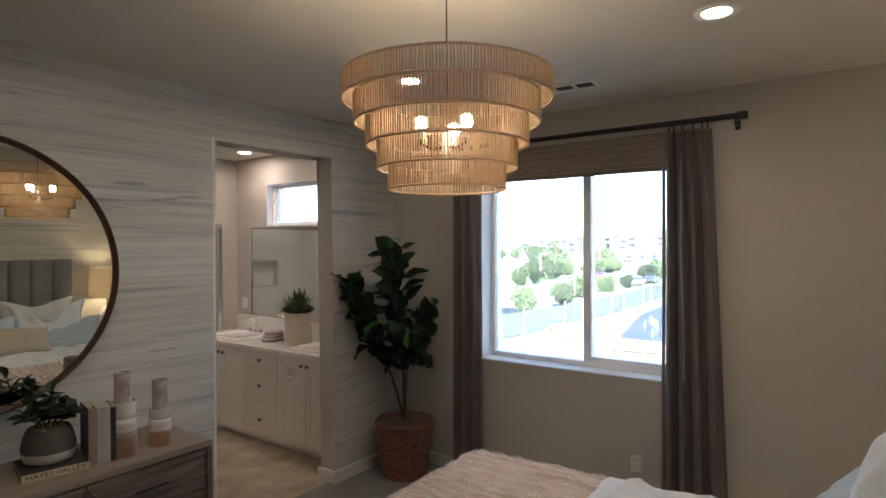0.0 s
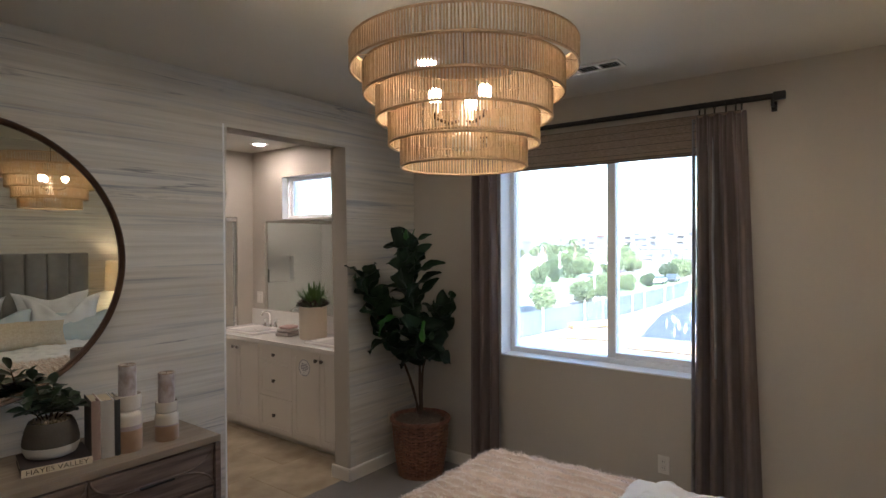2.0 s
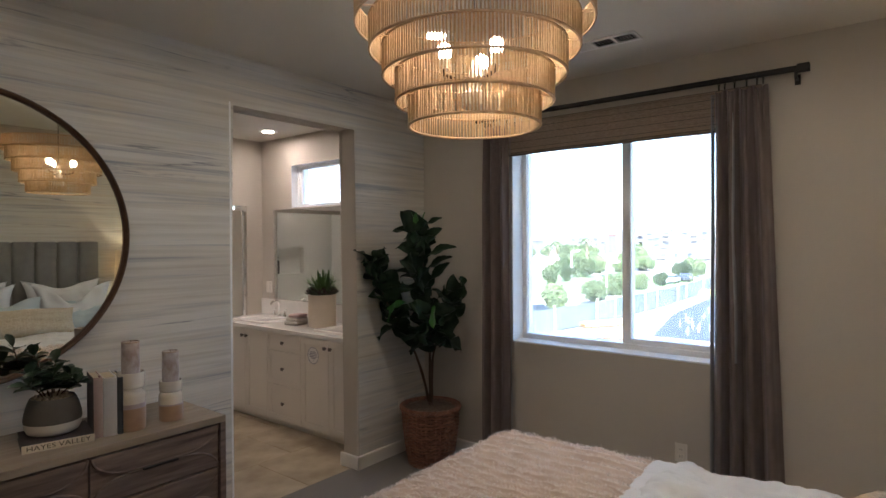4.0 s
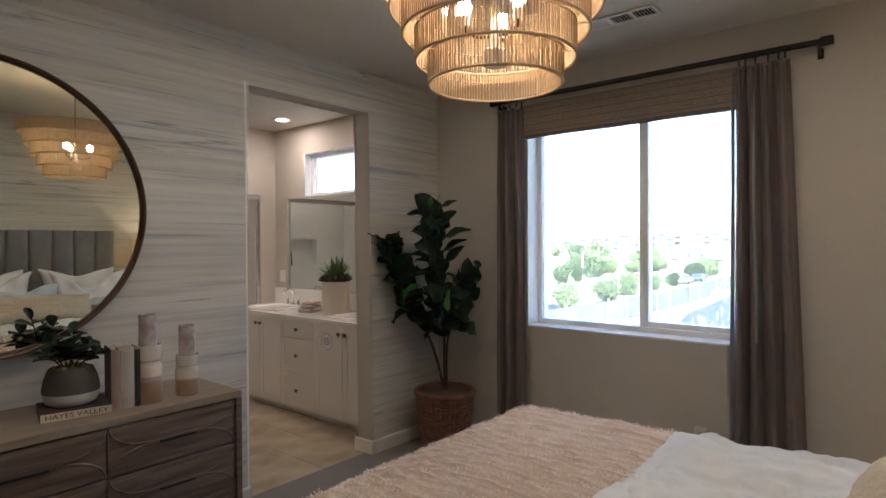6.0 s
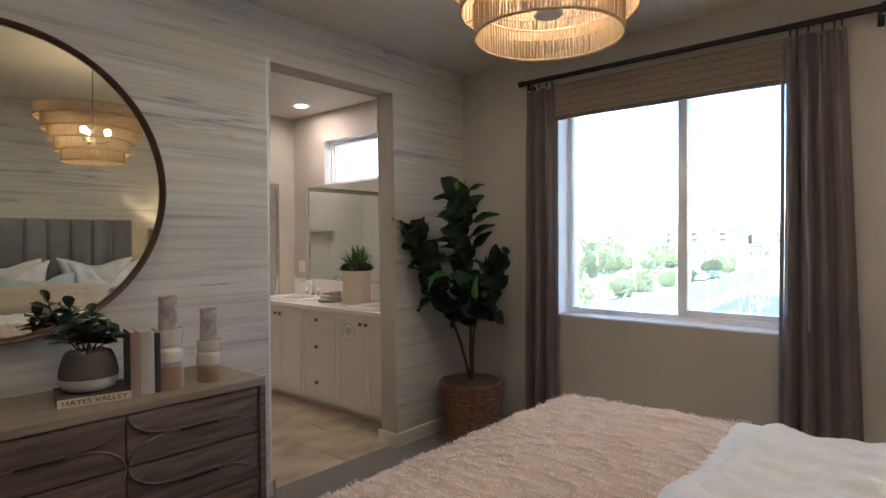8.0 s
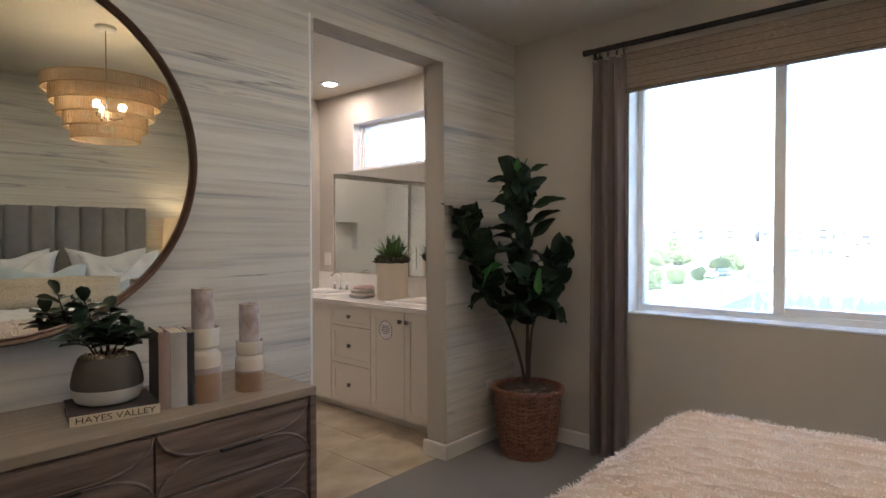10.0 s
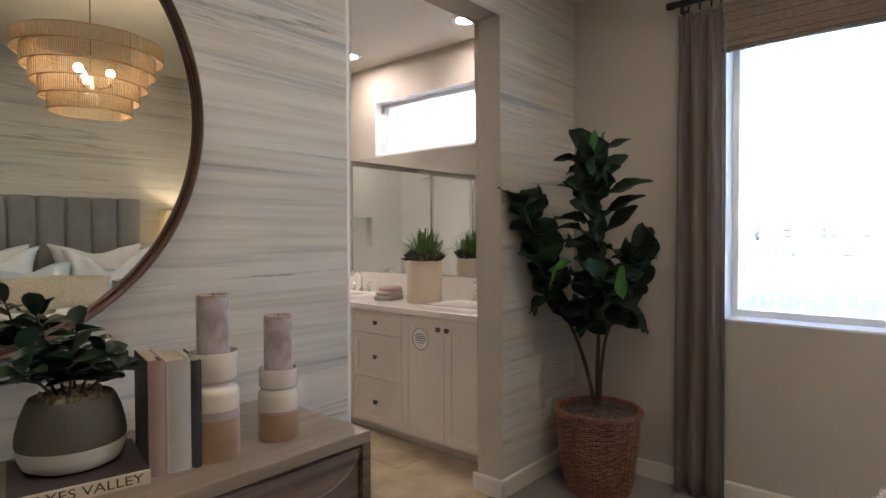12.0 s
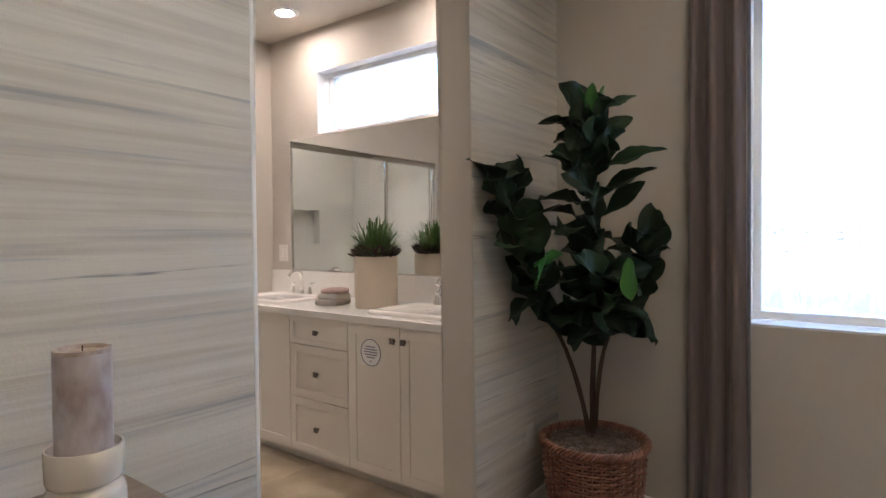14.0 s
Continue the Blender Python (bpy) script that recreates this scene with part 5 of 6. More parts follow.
def pillow(name, centre, w, h, t, turn, lean, mat, label, group="", pinch=0.10, chop=0.0, seed=0):
    """A cushion w wide, h high, t thick, standing on its long edge and leaning back by lean degrees."""
    m = Matrix.Translation(centre) @ Matrix.Rotation(radians(turn), 4, "Z") @ Matrix.Rotation(radians(lean), 4, "Y")
    nu, nv = 30, 24
    bm = bmesh.new()
    vs = {}
    for side in (-1, 1):
        for i in range(nu + 1):
            for j in range(nv + 1):
                u, v = 2 * i / nu - 1, 2 * j / nv - 1
                edge = (1 - u ** 4) * (1 - v ** 4)
                th = t / 2 * max(0.0, edge) ** 0.55
                y = u * w / 2 * (1 - pinch * (1 - v * v) * abs(u) ** 3)
                z = v * h / 2 * (1 - pinch * (1 - u * u) * abs(v) ** 3)
                wr = 0.012 * noise.noise((u * 2.5 + seed, v * 2.5, side * 3.0)) - 0.010 * abs(noise.noise((u * 5 + seed, v * 6, side + 5.0)))
                # a dent pressed into the top edge leaves two pointed corners
                dent = chop * math.exp(-((u - 0.06 * math.sin(seed * 5)) / 0.42) ** 2) * max(0.0, (v + 0.5) / 1.5) ** 1.5
                fold = chop * 0.16 * math.cos(u * 11 + seed) * max(0.0, v) * edge
                p = m @ Vector((side * (th + 0.004) + side * wr * edge + fold, y, z - dent + 0.010 * noise.noise((u * 2 + seed, v * 2, 9.0))))
                if (i in (0, nu) or j in (0, nv)) and side == 1:
                    vs[side, i, j] = vs[-1, i, j]
                else:
                    vs[side, i, j] = bm.verts.new(p)
    for side in (-1, 1):
        for i in range(nu):
            for j in range(nv):
                q = [vs[side, i, j], vs[side, i + 1, j], vs[side, i + 1, j + 1], vs[side, i, j + 1]]
                bm.faces.new(q if side > 0 else q[::-1])
    return solo(name, bm, mat, label, "pillow", centre, smooth=True, group=group)


for y, tn in ((2.17, 3), (1.42, -3)):
    pillow("pillow", (0.655, y, 0.99), 0.66, 0.50, 0.18, tn, 20, LINEN, "large white square pillow leaning on the headboard", "white bed pillows", 0.16, 0.06, seed=y)
pillow("pillow", (0.375, 2.185, 0.970), 0.66, 0.52, 0.17, 4, 20, LINEN, "white pillow dented between two pointed corners", "white bed pillows", 0.20, 0.19, seed=1)
pillow("pillow", (0.395, 1.42, 0.975), 0.70, 0.52, 0.18, -4, 20, LINEN, "white pillow dented between two pointed corners", "white bed pillows", 0.20, 0.16, seed=2)
pillow("pillow", (0.305, 2.330, 0.895), 0.60, 0.40, 0.15, 8, 42, BLUE, "pale blue cotton pillow in front of the white ones", "blue bed pillows", 0.14, 0.07, seed=3)
pillow("pillow", (0.225, 1.60, 0.935), 0.68, 0.42, 0.15, -4, 36, BLUE, "rumpled pale blue cotton pillow behind the lumbar pillow", "blue bed pillows", 0.14, 0.09, seed=4)
pillow("lumbar_pillow", (0.105, 1.66, 0.895), 0.92, 0.26, 0.19, 2, 30, KNIT, "long oatmeal bouclé lumbar pillow", "", 0.05, seed=5)


def nightstand():
    x0, x1, y0, y1 = 0.52, 0.965, 2.63, 3.15
    base = thing("nightstand", ((x0 + x1) / 2, (y0 + y1) / 2, 0), "dark oak nightstand beside the bed", "nightstand")
    part("top", box(x0, y0, 0.60, x1, y1, 0.63, 0.003), OAK_TOP, base)
    part("body", box(x0 + 0.01, y0 + 0.01, 0.14, x1, y1 - 0.01, 0.5995, 0.003), OAK_SHADED, base)
    for k in range(2):
        d = part("drawer", box(x0 - 0.004, y0 + 0.02, 0.16 + k * 0.22, x0 + 0.0095, y1 - 0.02, 0.37 + k * 0.22, 0.003), OAK_SHADED, base)
        part("handle", box(x0 - 0.016, (y0 + y1) / 2 - 0.06, 0.26 + k * 0.22, x0 - 0.0045, (y0 + y1) / 2 + 0.06, 0.268 + k * 0.22, 0.001), IRON, d)
    for x in (x0 + 0.03, x1 - 0.07):
        for y in (y0 + 0.03, y1 - 0.07):
            part("leg", box(x, y, 0, x + 0.04, y + 0.04, 0.14, 0.004), OAK_SHADED, base)


nightstand()


def table_lamp():
    c = (0.76, 2.835, 0.63)
    base = thing("table_lamp", c, "bedside lamp with a lit cream linen drum shade", "table lamp")
    part("lamp_base", lathe([(0.0, 0), (0.075, 0), (0.08, 0.012), (0.06, 0.04), (0.085, 0.14), (0.10, 0.24), (0.085, 0.36), (0.045, 0.44), (0.02, 0.46), (0.0, 0.46)], c, 32), CERAMIC, base, smooth=True)
    part("stem", tube([(c[0], c[1], 1.09), (c[0], c[1], 1.40)], 0.006, 8), NICKEL, base)
    bm = lathe([(0.172, 0.565), (0.160, 0.875), (0.157, 0.875), (0.169, 0.565)], c, 48, closed=True)
    part("shade", bm, sheer("lamp linen", (0.72, 0.64, 0.52), (0.78, 0.70, 0.58), 0.9, 0.28, scale=60, bump=0.2, bump_scale=200), base, "cream linen drum shade", smooth=True)
    part("bulb", lathe([(0.0, 0), (0.015, 0.0), (0.03, 0.035), (0.026, 0.06), (0.0, 0.075)], (c[0], c[1], 1.29), 18), BULB_M, base, smooth=True)


table_lamp()


# ---- bathroom ----
VF, VT = 3.400, 0.872     # vanity front, countertop height


def shaker(parent, name, x0, x1, z0, z1, frame=0.055, flat=False):
    bm = box(x0, VF - 0.012, z0, x1, VF + 0.006, z1)
    front = part(name, bm, CABINET, parent)
    f = frame
    y0, y1 = VF - 0.019, VF - 0.0125
    bm = box(x0, y0, z0, x1, y1, z0 + f, 0.0015)
    box(x0, y0, z1 - f, x1, y1, z1, 0.0015, bm=bm)
    box(x0, y0, z0 + f, x0 + f, y1, z1 - f, 0.0015, bm=bm)
    box(x1 - f, y0, z0 + f, x1, y1, z1 - f, 0.0015, bm=bm)
    part("front_frame", bm, CABINET, front)
    return front


def knob(parent, x, z):
    bm = box(x - 0.014, VF - 0.044, z - 0.014, x + 0.014, VF - 0.034, z + 0.014, 0.002)
    box(x - 0.006, VF - 0.036, z - 0.006, x + 0.006, VF - 0.0185, z + 0.006, bm=bm)
    part("knob", bm, NICKEL, parent, "square dark nickel knob")


def vanity_unit(x0, x1, kind, label):
    base = thing("vanity_cabinet", ((x0 + x1) / 2, VF + 0.28, 0), label, "cabinet", "vanity cabinets")
    part("body", box(x0 + 0.0005, VF + 0.007, 0.085, x1 - 0.0005, YB - 0.002, VT - 0.041), CABINET, base)
    part("plinth", box(x0 + 0.0005, VF + 0.035, 0.0, x1 - 0.0005, VF + 0.055, 0.0845), CABINET, base)
    z0, z1 = 0.065, VT - 0.040
    if kind == "doors":
        mid = (x0 + x1) / 2
        for a, b, kx in ((x0 + 0.003, mid - 0.0025, mid - 0.034), (mid + 0.0025, x1 - 0.003, mid + 0.034)):
            d = shaker(base, "door", a, b, z0, z1)
            knob(d, kx, z1 - 0.066)
    else:
        zs = [z0, 0.375, 0.674, z1]
        for a, b in zip(zs, zs[1:]):
            d = shaker(base, "drawer", x0 + 0.003, x1 - 0.003, a + 0.0025, b - 0.0025, 0.045 if b - a > 0.2 else 0.03)
            knob(d, (x0 + x1) / 2 , (a + b) / 2)


vanity_unit(-4.965, -4.275, "doors", "white shaker vanity cabinet with two doors")
vanity_unit(-4.275, -3.800, "drawers", "white shaker vanity cabinet with three drawers")
vanity_unit(-3.800, -3.080, "doors", "white shaker vanity cabinet with a round sticker")
solo("countertop", box(XL + 0.002, VF - 0.030, VT - 0.040, XA2 - 0.002, YB - 0.001, VT, 0.004), QUARTZ, "white quartz vanity countertop", "countertop", (-4.1, 3.68, VT - 0.04))
solo("backsplash", box(XL + 0.002, YB - 0.020, VT, XA2 - 0.002, YB - 0.001, VT + 0.165, 0.003), QUARTZ, "low white quartz backsplash under the mirror", "backsplash", (-4.1, YB - 0.01, VT))
bm = box(-4.985, YB - 0.008, VT + 0.172, -3.155, YB - 0.001, 1.972, 0.0)
solo("vanity_mirror", bm, MIRROR, "wide frameless mirror above the vanity", "mirror", (-4.07, YB - 0.004, VT + 0.172))


def sink(cx, cy):
    base = thing("sink", (cx, cy, VT), "rectangular white drop-in ceramic sink", "sink", "bathroom sinks")
    hw, hd = 0.265, 0.215
    bm = bmesh.new()

    def rr(w, d, z, r, n=6):
        pts = []
        for sx, sy, a0 in ((1, 1, 0), (-1, 1, 90), (-1, -1, 180), (1, -1, 270)):
            for k in range(n + 1):
                a = radians(a0 + 90 * k / n)
                pts.append(bm.verts.new((cx + sx * (w - r) + r * math.cos(a), cy + sy * (d - r) + r * math.sin(a), z)))
        return pts

    loops = [rr(hw, hd, VT + 0.001, 0.04), rr(hw, hd, VT + 0.014, 0.04), rr(hw - 0.006, hd - 0.006, VT + 0.022, 0.036), rr(hw - 0.035, hd - 0.035, VT + 0.024, 0.05),
             rr(hw - 0.05, hd - 0.05, VT + 0.014, 0.06), rr(hw - 0.075, hd - 0.07, VT + 0.008, 0.08)]
    for a, b in zip(loops, loops[1:]):
        for k in range(len(a)):
            bm.faces.new((a[k], a[(k + 1) % len(a)], b[(k + 1) % len(a)], b[k]))
    bm.faces.new(loops[-1])
    part("basin", bm, CERAMIC, base, smooth=True)
    part("drain", lathe([(0.0, 0.0), (0.022, 0.0), (0.022, 0.003), (0.0, 0.004)], (cx, cy, VT + 0.008), 20), CHROME, base, smooth=True)


def faucet(cx, cy):
    base = thing("faucet", (cx, cy, VT), "chrome widespread faucet with a curved spout", "faucet", "bathroom faucets")
    z = VT + 0.022
    pts = [(cx, cy, z + 0.002), (cx, cy, z + 0.10), (cx, cy - 0.012, z + 0.135), (cx, cy - 0.045, z + 0.155), (cx, cy - 0.085, z + 0.148), (cx, cy - 0.112, z + 0.118)]
    part("spout", tube(pts, [0.017, 0.0135, 0.0125, 0.012, 0.0115, 0.011], 14), CHROME, base, smooth=True)
    part("spout_base", lathe([(0.0, 0), (0.027, 0), (0.024, 0.010), (0.018, 0.020), (0.0, 0.020)], (cx, cy, z), 24), CHROME, base, smooth=True)
    for s in (-1, 1):
        x = cx + s * 0.085
        part("valve", lathe([(0.0, 0), (0.024, 0), (0.021, 0.010), (0.015, 0.03), (0.013, 0.058), (0.016, 0.064), (0.0, 0.066)], (x, cy, z), 20), CHROME, base, smooth=True)
        part("lever", box(x - 0.006, cy - 0.006, z + 0.064, x + 0.006 + 0.035 * (s > 0), cy + 0.006, z + 0.076, 0.003), CHROME, base)


for cx in (-4.715, -3.470):
    sink(cx, 3.655)
    faucet(cx, 3.835)


def planter():
    c = Vector((-3.885, 3.690, VT))
    base = thing("planter", c, "cream stone planter with grass and dark succulents", "planter")
    part("pot", lathe([(0.0, 0.0), (0.118, 0.0), (0.122, 0.006), (0.124, 0.285), (0.120, 0.292), (0.110, 0.291), (0.108, 0.26), (0.0, 0.258)], c, 48), STONE_POT, base, "tall cream stone pot", smooth=True)
    rng = random.Random(12)
    bm = bmesh.new()
    for k in range(280):
        a, r = rng.uniform(0, 2 * math.pi), 0.055 * math.sqrt(rng.random())
        p = c + Vector((r * math.cos(a), r * math.sin(a), 0.26))
        out = rng.uniform(0.01, 0.24)
        h = rng.uniform(0.13, 0.28) - out * 0.45
        d = Vector((math.cos(a + rng.uniform(-0.6, 0.6)), math.sin(a + rng.uniform(-0.6, 0.6)), 0))
        s = d.cross(Vector((0, 0, 1))) * 0.0042
        q = [p, p + d * out * 0.32 + Vector((0, 0, h * 0.62)), p + d * out * 0.70 + Vector((0, 0, h * 0.98)), p + d * out + Vector((0, 0, h))]
        rows = [(bm.verts.new(v - s * f), bm.verts.new(v + s * f)) for v, f in zip(q, (1, 1.1, 0.8, 0.12))]
        for u, v in zip(rows, rows[1:]):
            bm.faces.new((u[0], u[1], v[1], v[0]))
    ob = part("grass", bm, GRASS, base, "spiky green grass blades")
    ob["kind"] = "stuff"
    for k in range(15):
        a = 2 * math.pi * k / 15
        r = 0.095 if k % 2 else 0.075
        cc = c + Vector((r * math.cos(a), r * math.sin(a), 0.285 + 0.014 * (k % 3)))
        bm = bmesh.new()
        for q in range(14):
            b, tilt = q * 2.4, 0.25 + 0.75 * q / 14
            d = Vector((math.cos(b) * tilt, math.sin(b) * tilt, 1.15 - tilt)).normalized()
            l = 0.052 + 0.030 * q / 14
            tube([cc, cc + d * l * 0.6, cc + d * l], [0.005, 0.010, 0.0012], 5, bm=bm)
        part("succulent", bm, SUCCULENT, base, smooth=True)


planter()


def folded_towel(x, y, z, w, d, h, mat, label, turn):
    def roll(p, n):
        return p + Vector((0.003 * noise.noise((p.x * 30, p.y * 30, p.z * 30)), 0, 0.003 * noise.noise((p.x * 14, p.y * 14, 3))))
    bm = soft_box((-w / 2, -d / 2, 0), (w / 2, d / 2, h), h * 0.42, 0.012, roll)
    bmesh.ops.transform(bm, matrix=Matrix.Translation((x, y, z)) @ Matrix.Rotation(radians(turn), 4, "Z"), verts=bm.verts)
    solo("towel", bm, mat, label, "towel", (x, y, z), smooth=True, group="folded towels")


folded_towel(-4.195, 3.64, VT + 0.001, 0.155, 0.17, 0.034, TOWEL, "folded striped cream towel on the countertop", 12)
folded_towel(-4.19, 3.645, VT + 0.036, 0.145, 0.15, 0.032, TOWEL, "folded striped cream towel in a small stack", 5)
folded_towel(-4.185, 3.65, VT + 0.069, 0.130, 0.13, 0.028, PINK, "small folded pink towel on top of a stack", 16)


def round_sign(name, c, r, label, tail):
    """A thin round printed sign facing the room: outline, lines of small print, a dot."""
    base = thing(name, c, label, "sign")
    n = 40
    pts = [(c[0] + r * math.cos(2 * math.pi * k / n), c[2] + r * math.sin(2 * math.pi * k / n)) for k in range(n)]
    if tail:
        pts = [(x, z) if not (x < c[0] - r * 0.55 and z < c[2] - r * 0.55) else (c[0] - r * 0.98, c[2] - r * 0.98) for x, z in pts]
    part("plate", extrude_outline(pts, "y", c[1] - 0.0015, c[1]), SIGN, base)
    part("outline", ring((c[0], c[1] - 0.0018, c[2]), r * 0.95, 0.0022, 48, 6, "y"), SIGN_INK, base)
    for k in range(5):
        z = c[2] + r * (0.42 - 0.19 * k)
        w = r * (0.45, 0.62, 0.66, 0.60, 0.40)[k]
        part("print_line", box(c[0] - w, c[1] - 0.0024, z - 0.0028, c[0] + w, c[1] - 0.0016, z + 0.0028), SIGN_INK, base)
    part("print_dot", lathe([(0, 0), (r * 0.10, 0), (r * 0.10, 0.002), (0, 0.002)], (c[0], c[1] - 0.002, c[2] - r * 0.62), 14), SIGN_INK, base)


round_sign("round_sticker", (-3.640, VF - 0.0125, 0.688), 0.071, "round white printed sticker on a cabinet door", True)
round_sign("round_sign", (-3.560, YB - 0.024, VT + 0.085), 0.062, "round white printed sign propped at the backsplash", False)

base = thing("light_switch", (-5.075, YB, 1.16), "white double light switch plate", "light switch")
part("plate", box(-5.125, YB - 0.006, 1.10, -5.025, YB, 1.22, 0.003), PLASTIC, base)
for x in (-5.097, -5.053):
    part("rocker", box(x - 0.016, YB - 0.010, 1.128, x + 0.016, YB - 0.005, 1.192, 0.002), PLASTIC, base)


def shower_screen():
    base = thing("shower_screen", (XL - 0.03, 2.6, 0), "chrome-framed clear glass shower screen", "shower screen")
    x = XL - 0.03
    part("header_rail", box(x - 0.02, VS + 0.002, 1.965, x + 0.02, 3.778, 2.012, 0.004), CHROME, base)
    part("floor_rail", box(x - 0.02, VS + 0.002, 0.0, x + 0.02, 3.778, 0.03, 0.004), CHROME, base)
    for y in (VS + 0.017, 2.67, 3.762):
        part("post", box(x - 0.015, y - 0.015, 0.03, x + 0.015, y + 0.015, 1.965, 0.003), CHROME, base)
    for a, b in ((VS + 0.034, 2.653), (2.687, 3.745)):
        p = part("glass_panel", box(x - 0.003, a, 0.032, x + 0.003, b, 1.963), SHOWER_GLASS, base)
        p.visible_shadow = False
    part("handle", tube([(x + 0.045, 2.60, 1.0), (x + 0.045, 2.60, 1.25)], 0.008, 10), CHROME, base, smooth=True)


shower_screen()
base = thing("wall_shower_head", (-5.8, VS + 0.01, 2.05), "chrome round shower head on a wall arm", "shower head")
part("arm", tube([(-5.8, VS + 0.002, 2.05), (-5.8, VS + 0.07, 2.08), (-5.8, VS + 0.14, 2.045)], 0.010, 10), CHROME, base, smooth=True)
part("head", lathe([(0.0, 0.03), (0.02, 0.03), (0.065, 0.008), (0.065, 0.0), (0.0, 0.0)], (-5.8, VS + 0.155, 2.005), 24), CHROME, base, smooth=True)
base = thing("bottle", (-6.45, 2.88, 1.206), "grey soap bottle with a black pump in the niche", "bottle")
part("body", lathe([(0.0, 0), (0.034, 0), (0.034, 0.17), (0.012, 0.19), (0.0, 0.19)], (-6.45, 2.88, 1.206), 20), POT_GREY, base, smooth=True)
part("pump", tube([(-6.45, 2.88, 1.39), (-6.45, 2.88, 1.43), (-6.415, 2.88, 1.435)], 0.006, 8), IRON, base)


# ---- outside ----
GZ = -5.1
CONCRETE = material("pale dusty ground", (0.135, 0.12, 0.097), 0.95, colour2=(0.24, 0.222, 0.195), scale=0.22, bump=0.2, bump_scale=4)
ASPHALT = material("blue grey asphalt", (0.020, 0.029, 0.046), 0.9, colour2=(0.032, 0.044, 0.066), scale=0.6, bump=0.1)
LAWN = material("lawn", (0.09, 0.14, 0.05), 0.95, colour2=(0.14, 0.19, 0.08), scale=0.5, bump=0.3, bump_scale=20)
FOLIAGE = sheer("tree foliage", (0.14, 0.19, 0.075), (0.19, 0.235, 0.11), 0.7, 0.5, scale=1.5, vary=0.2)
TRUNK = material("tree bark", (0.16, 0.11, 0.07), 0.9, colour2=(0.22, 0.16, 0.11), scale=8)
STUCCO = material("pale stucco", (0.12, 0.116, 0.112), 0.9, colour2=(0.18, 0.175, 0.17), scale=0.4, vary=0.12)
DARKGLASS = material("far window glass", (0.035, 0.045, 0.06), 0.25, scale=2)
REDROOF = material("red roof", (0.38, 0.10, 0.06), 0.8, scale=2)
FENCEM = material("green fence cloth", (0.185, 0.225, 0.215), 0.9, colour2=(0.23, 0.27, 0.26), scale=1.0)
PIPE = material("white pipe", (0.75, 0.75, 0.73), 0.5, scale=4)

structure("ground", box(-1500, YO + 0.4, GZ - 0.5, 1500, 2500, GZ), CONCRETE, "pale dusty construction ground")
structure("road", box(-160, 60, GZ, 120, 69, GZ + 0.02), CONCRETE, "pale concrete road")
structure("lawn_strip", box(-160, 70, GZ, 60, 110, GZ + 0.03), LAWN, "strip of lawn beyond the road")


def crown_mesh(seed, n, w, h):
    """Leaf clumps scattered through an uneven egg-shaped crown."""
    rng = random.Random(seed)
    verts, faces = [], []
    lobes = [(rng.uniform(-0.5, 0.5), rng.uniform(-0.5, 0.5), rng.uniform(-0.5, 0.45), rng.uniform(0.5, 0.75)) for _ in range(9)]
    for k in range(n):
        lx, ly, lz, lr = lobes[k % 9]
        d = Vector((rng.gauss(0, 1), rng.gauss(0, 1), rng.gauss(0, 1))).normalized() * lr * rng.uniform(0.55, 1.0)
        p = Vector(((lx + d.x) * w / 2, (ly + d.y) * w / 2, (lz + d.z) * h / 2))
        a = Vector((rng.gauss(0, 1), rng.gauss(0, 1), rng.gauss(0, 1))).normalized()
        b = a.orthogonal().normalized()
        s = rng.uniform(0.08, 0.17)
        i = len(verts)
        verts += [tuple(p - a * s), tuple(p + b * s * 0.6), tuple(p + a * s), tuple(p - b * s * 0.6)]
        faces.append((i, i + 1, i + 2, i + 3))
    me = bpy.data.meshes.new("crown")
    me.from_pydata(verts, [], faces)
    me.materials.append(FOLIAGE)
    return me


CROWNS = [crown_mesh(s, 4200, 3.1, 3.1) for s in (1, 2, 3)]


def tree(x, y, s, k):
    base = thing("tree", (x, y, GZ), "young round-crowned street tree with green foliage", "tree", "street trees")
    base.scale = (s, s, s)
    bm = tube([(x, y, GZ), (x + 0.03, y, GZ + 0.8), (x, y, GZ + 1.3)], [0.07, 0.055, 0.03], 8)
    for q in range(4):
        a = q * 1.6
        tube([(x, y, GZ + 0.5), (x + 0.5 * math.cos(a), y + 0.5 * math.sin(a), GZ + 1.4)], [0.03, 0.012], 5, bm=bm)
    part("trunk", bm, TRUNK, base)
    c = new("crown", CROWNS[k % 3])
    c.parent = base
    c.location = (0, 0, 1.42)
    c.rotation_euler = (0, 0, k * 1.1)


def palm(x, y, h):
    base = thing("palm_tree", (x, y, GZ), "tall thin palm tree with a feathery crown", "palm tree", "far palm trees")
    part("trunk", tube([(x, y, GZ), (x + 0.2, y, GZ + h * 0.5), (x, y, GZ + h)], [0.25, 0.2, 0.18], 8), TRUNK, base)
    bm = bmesh.new()
    for k in range(22):
        a, up = k * 2.4, 0.9 - 1.3 * (k / 22)
        d = Vector((math.cos(a), math.sin(a), 0))
        s = Vector((-math.sin(a), math.cos(a), 0))
        pts = [Vector((x, y, GZ + h)) + d * (2.2 * f) + Vector((0, 0, up * 2 * f - 1.5 * f * f)) for f in (0, 0.3, 0.6, 1.0)]
        rows = [(bm.verts.new(p - s * w), bm.verts.new(p), bm.verts.new(p + s * w)) for p, w in zip(pts, (0.05, 0.3, 0.28, 0.03))]
        for u, v in zip(rows, rows[1:]):
            bm.faces.new((u[0], u[1], v[1], v[0]))
            bm.faces.new((u[1], u[2], v[2], v[1]))
    part("fronds", bm, FOLIAGE, base)


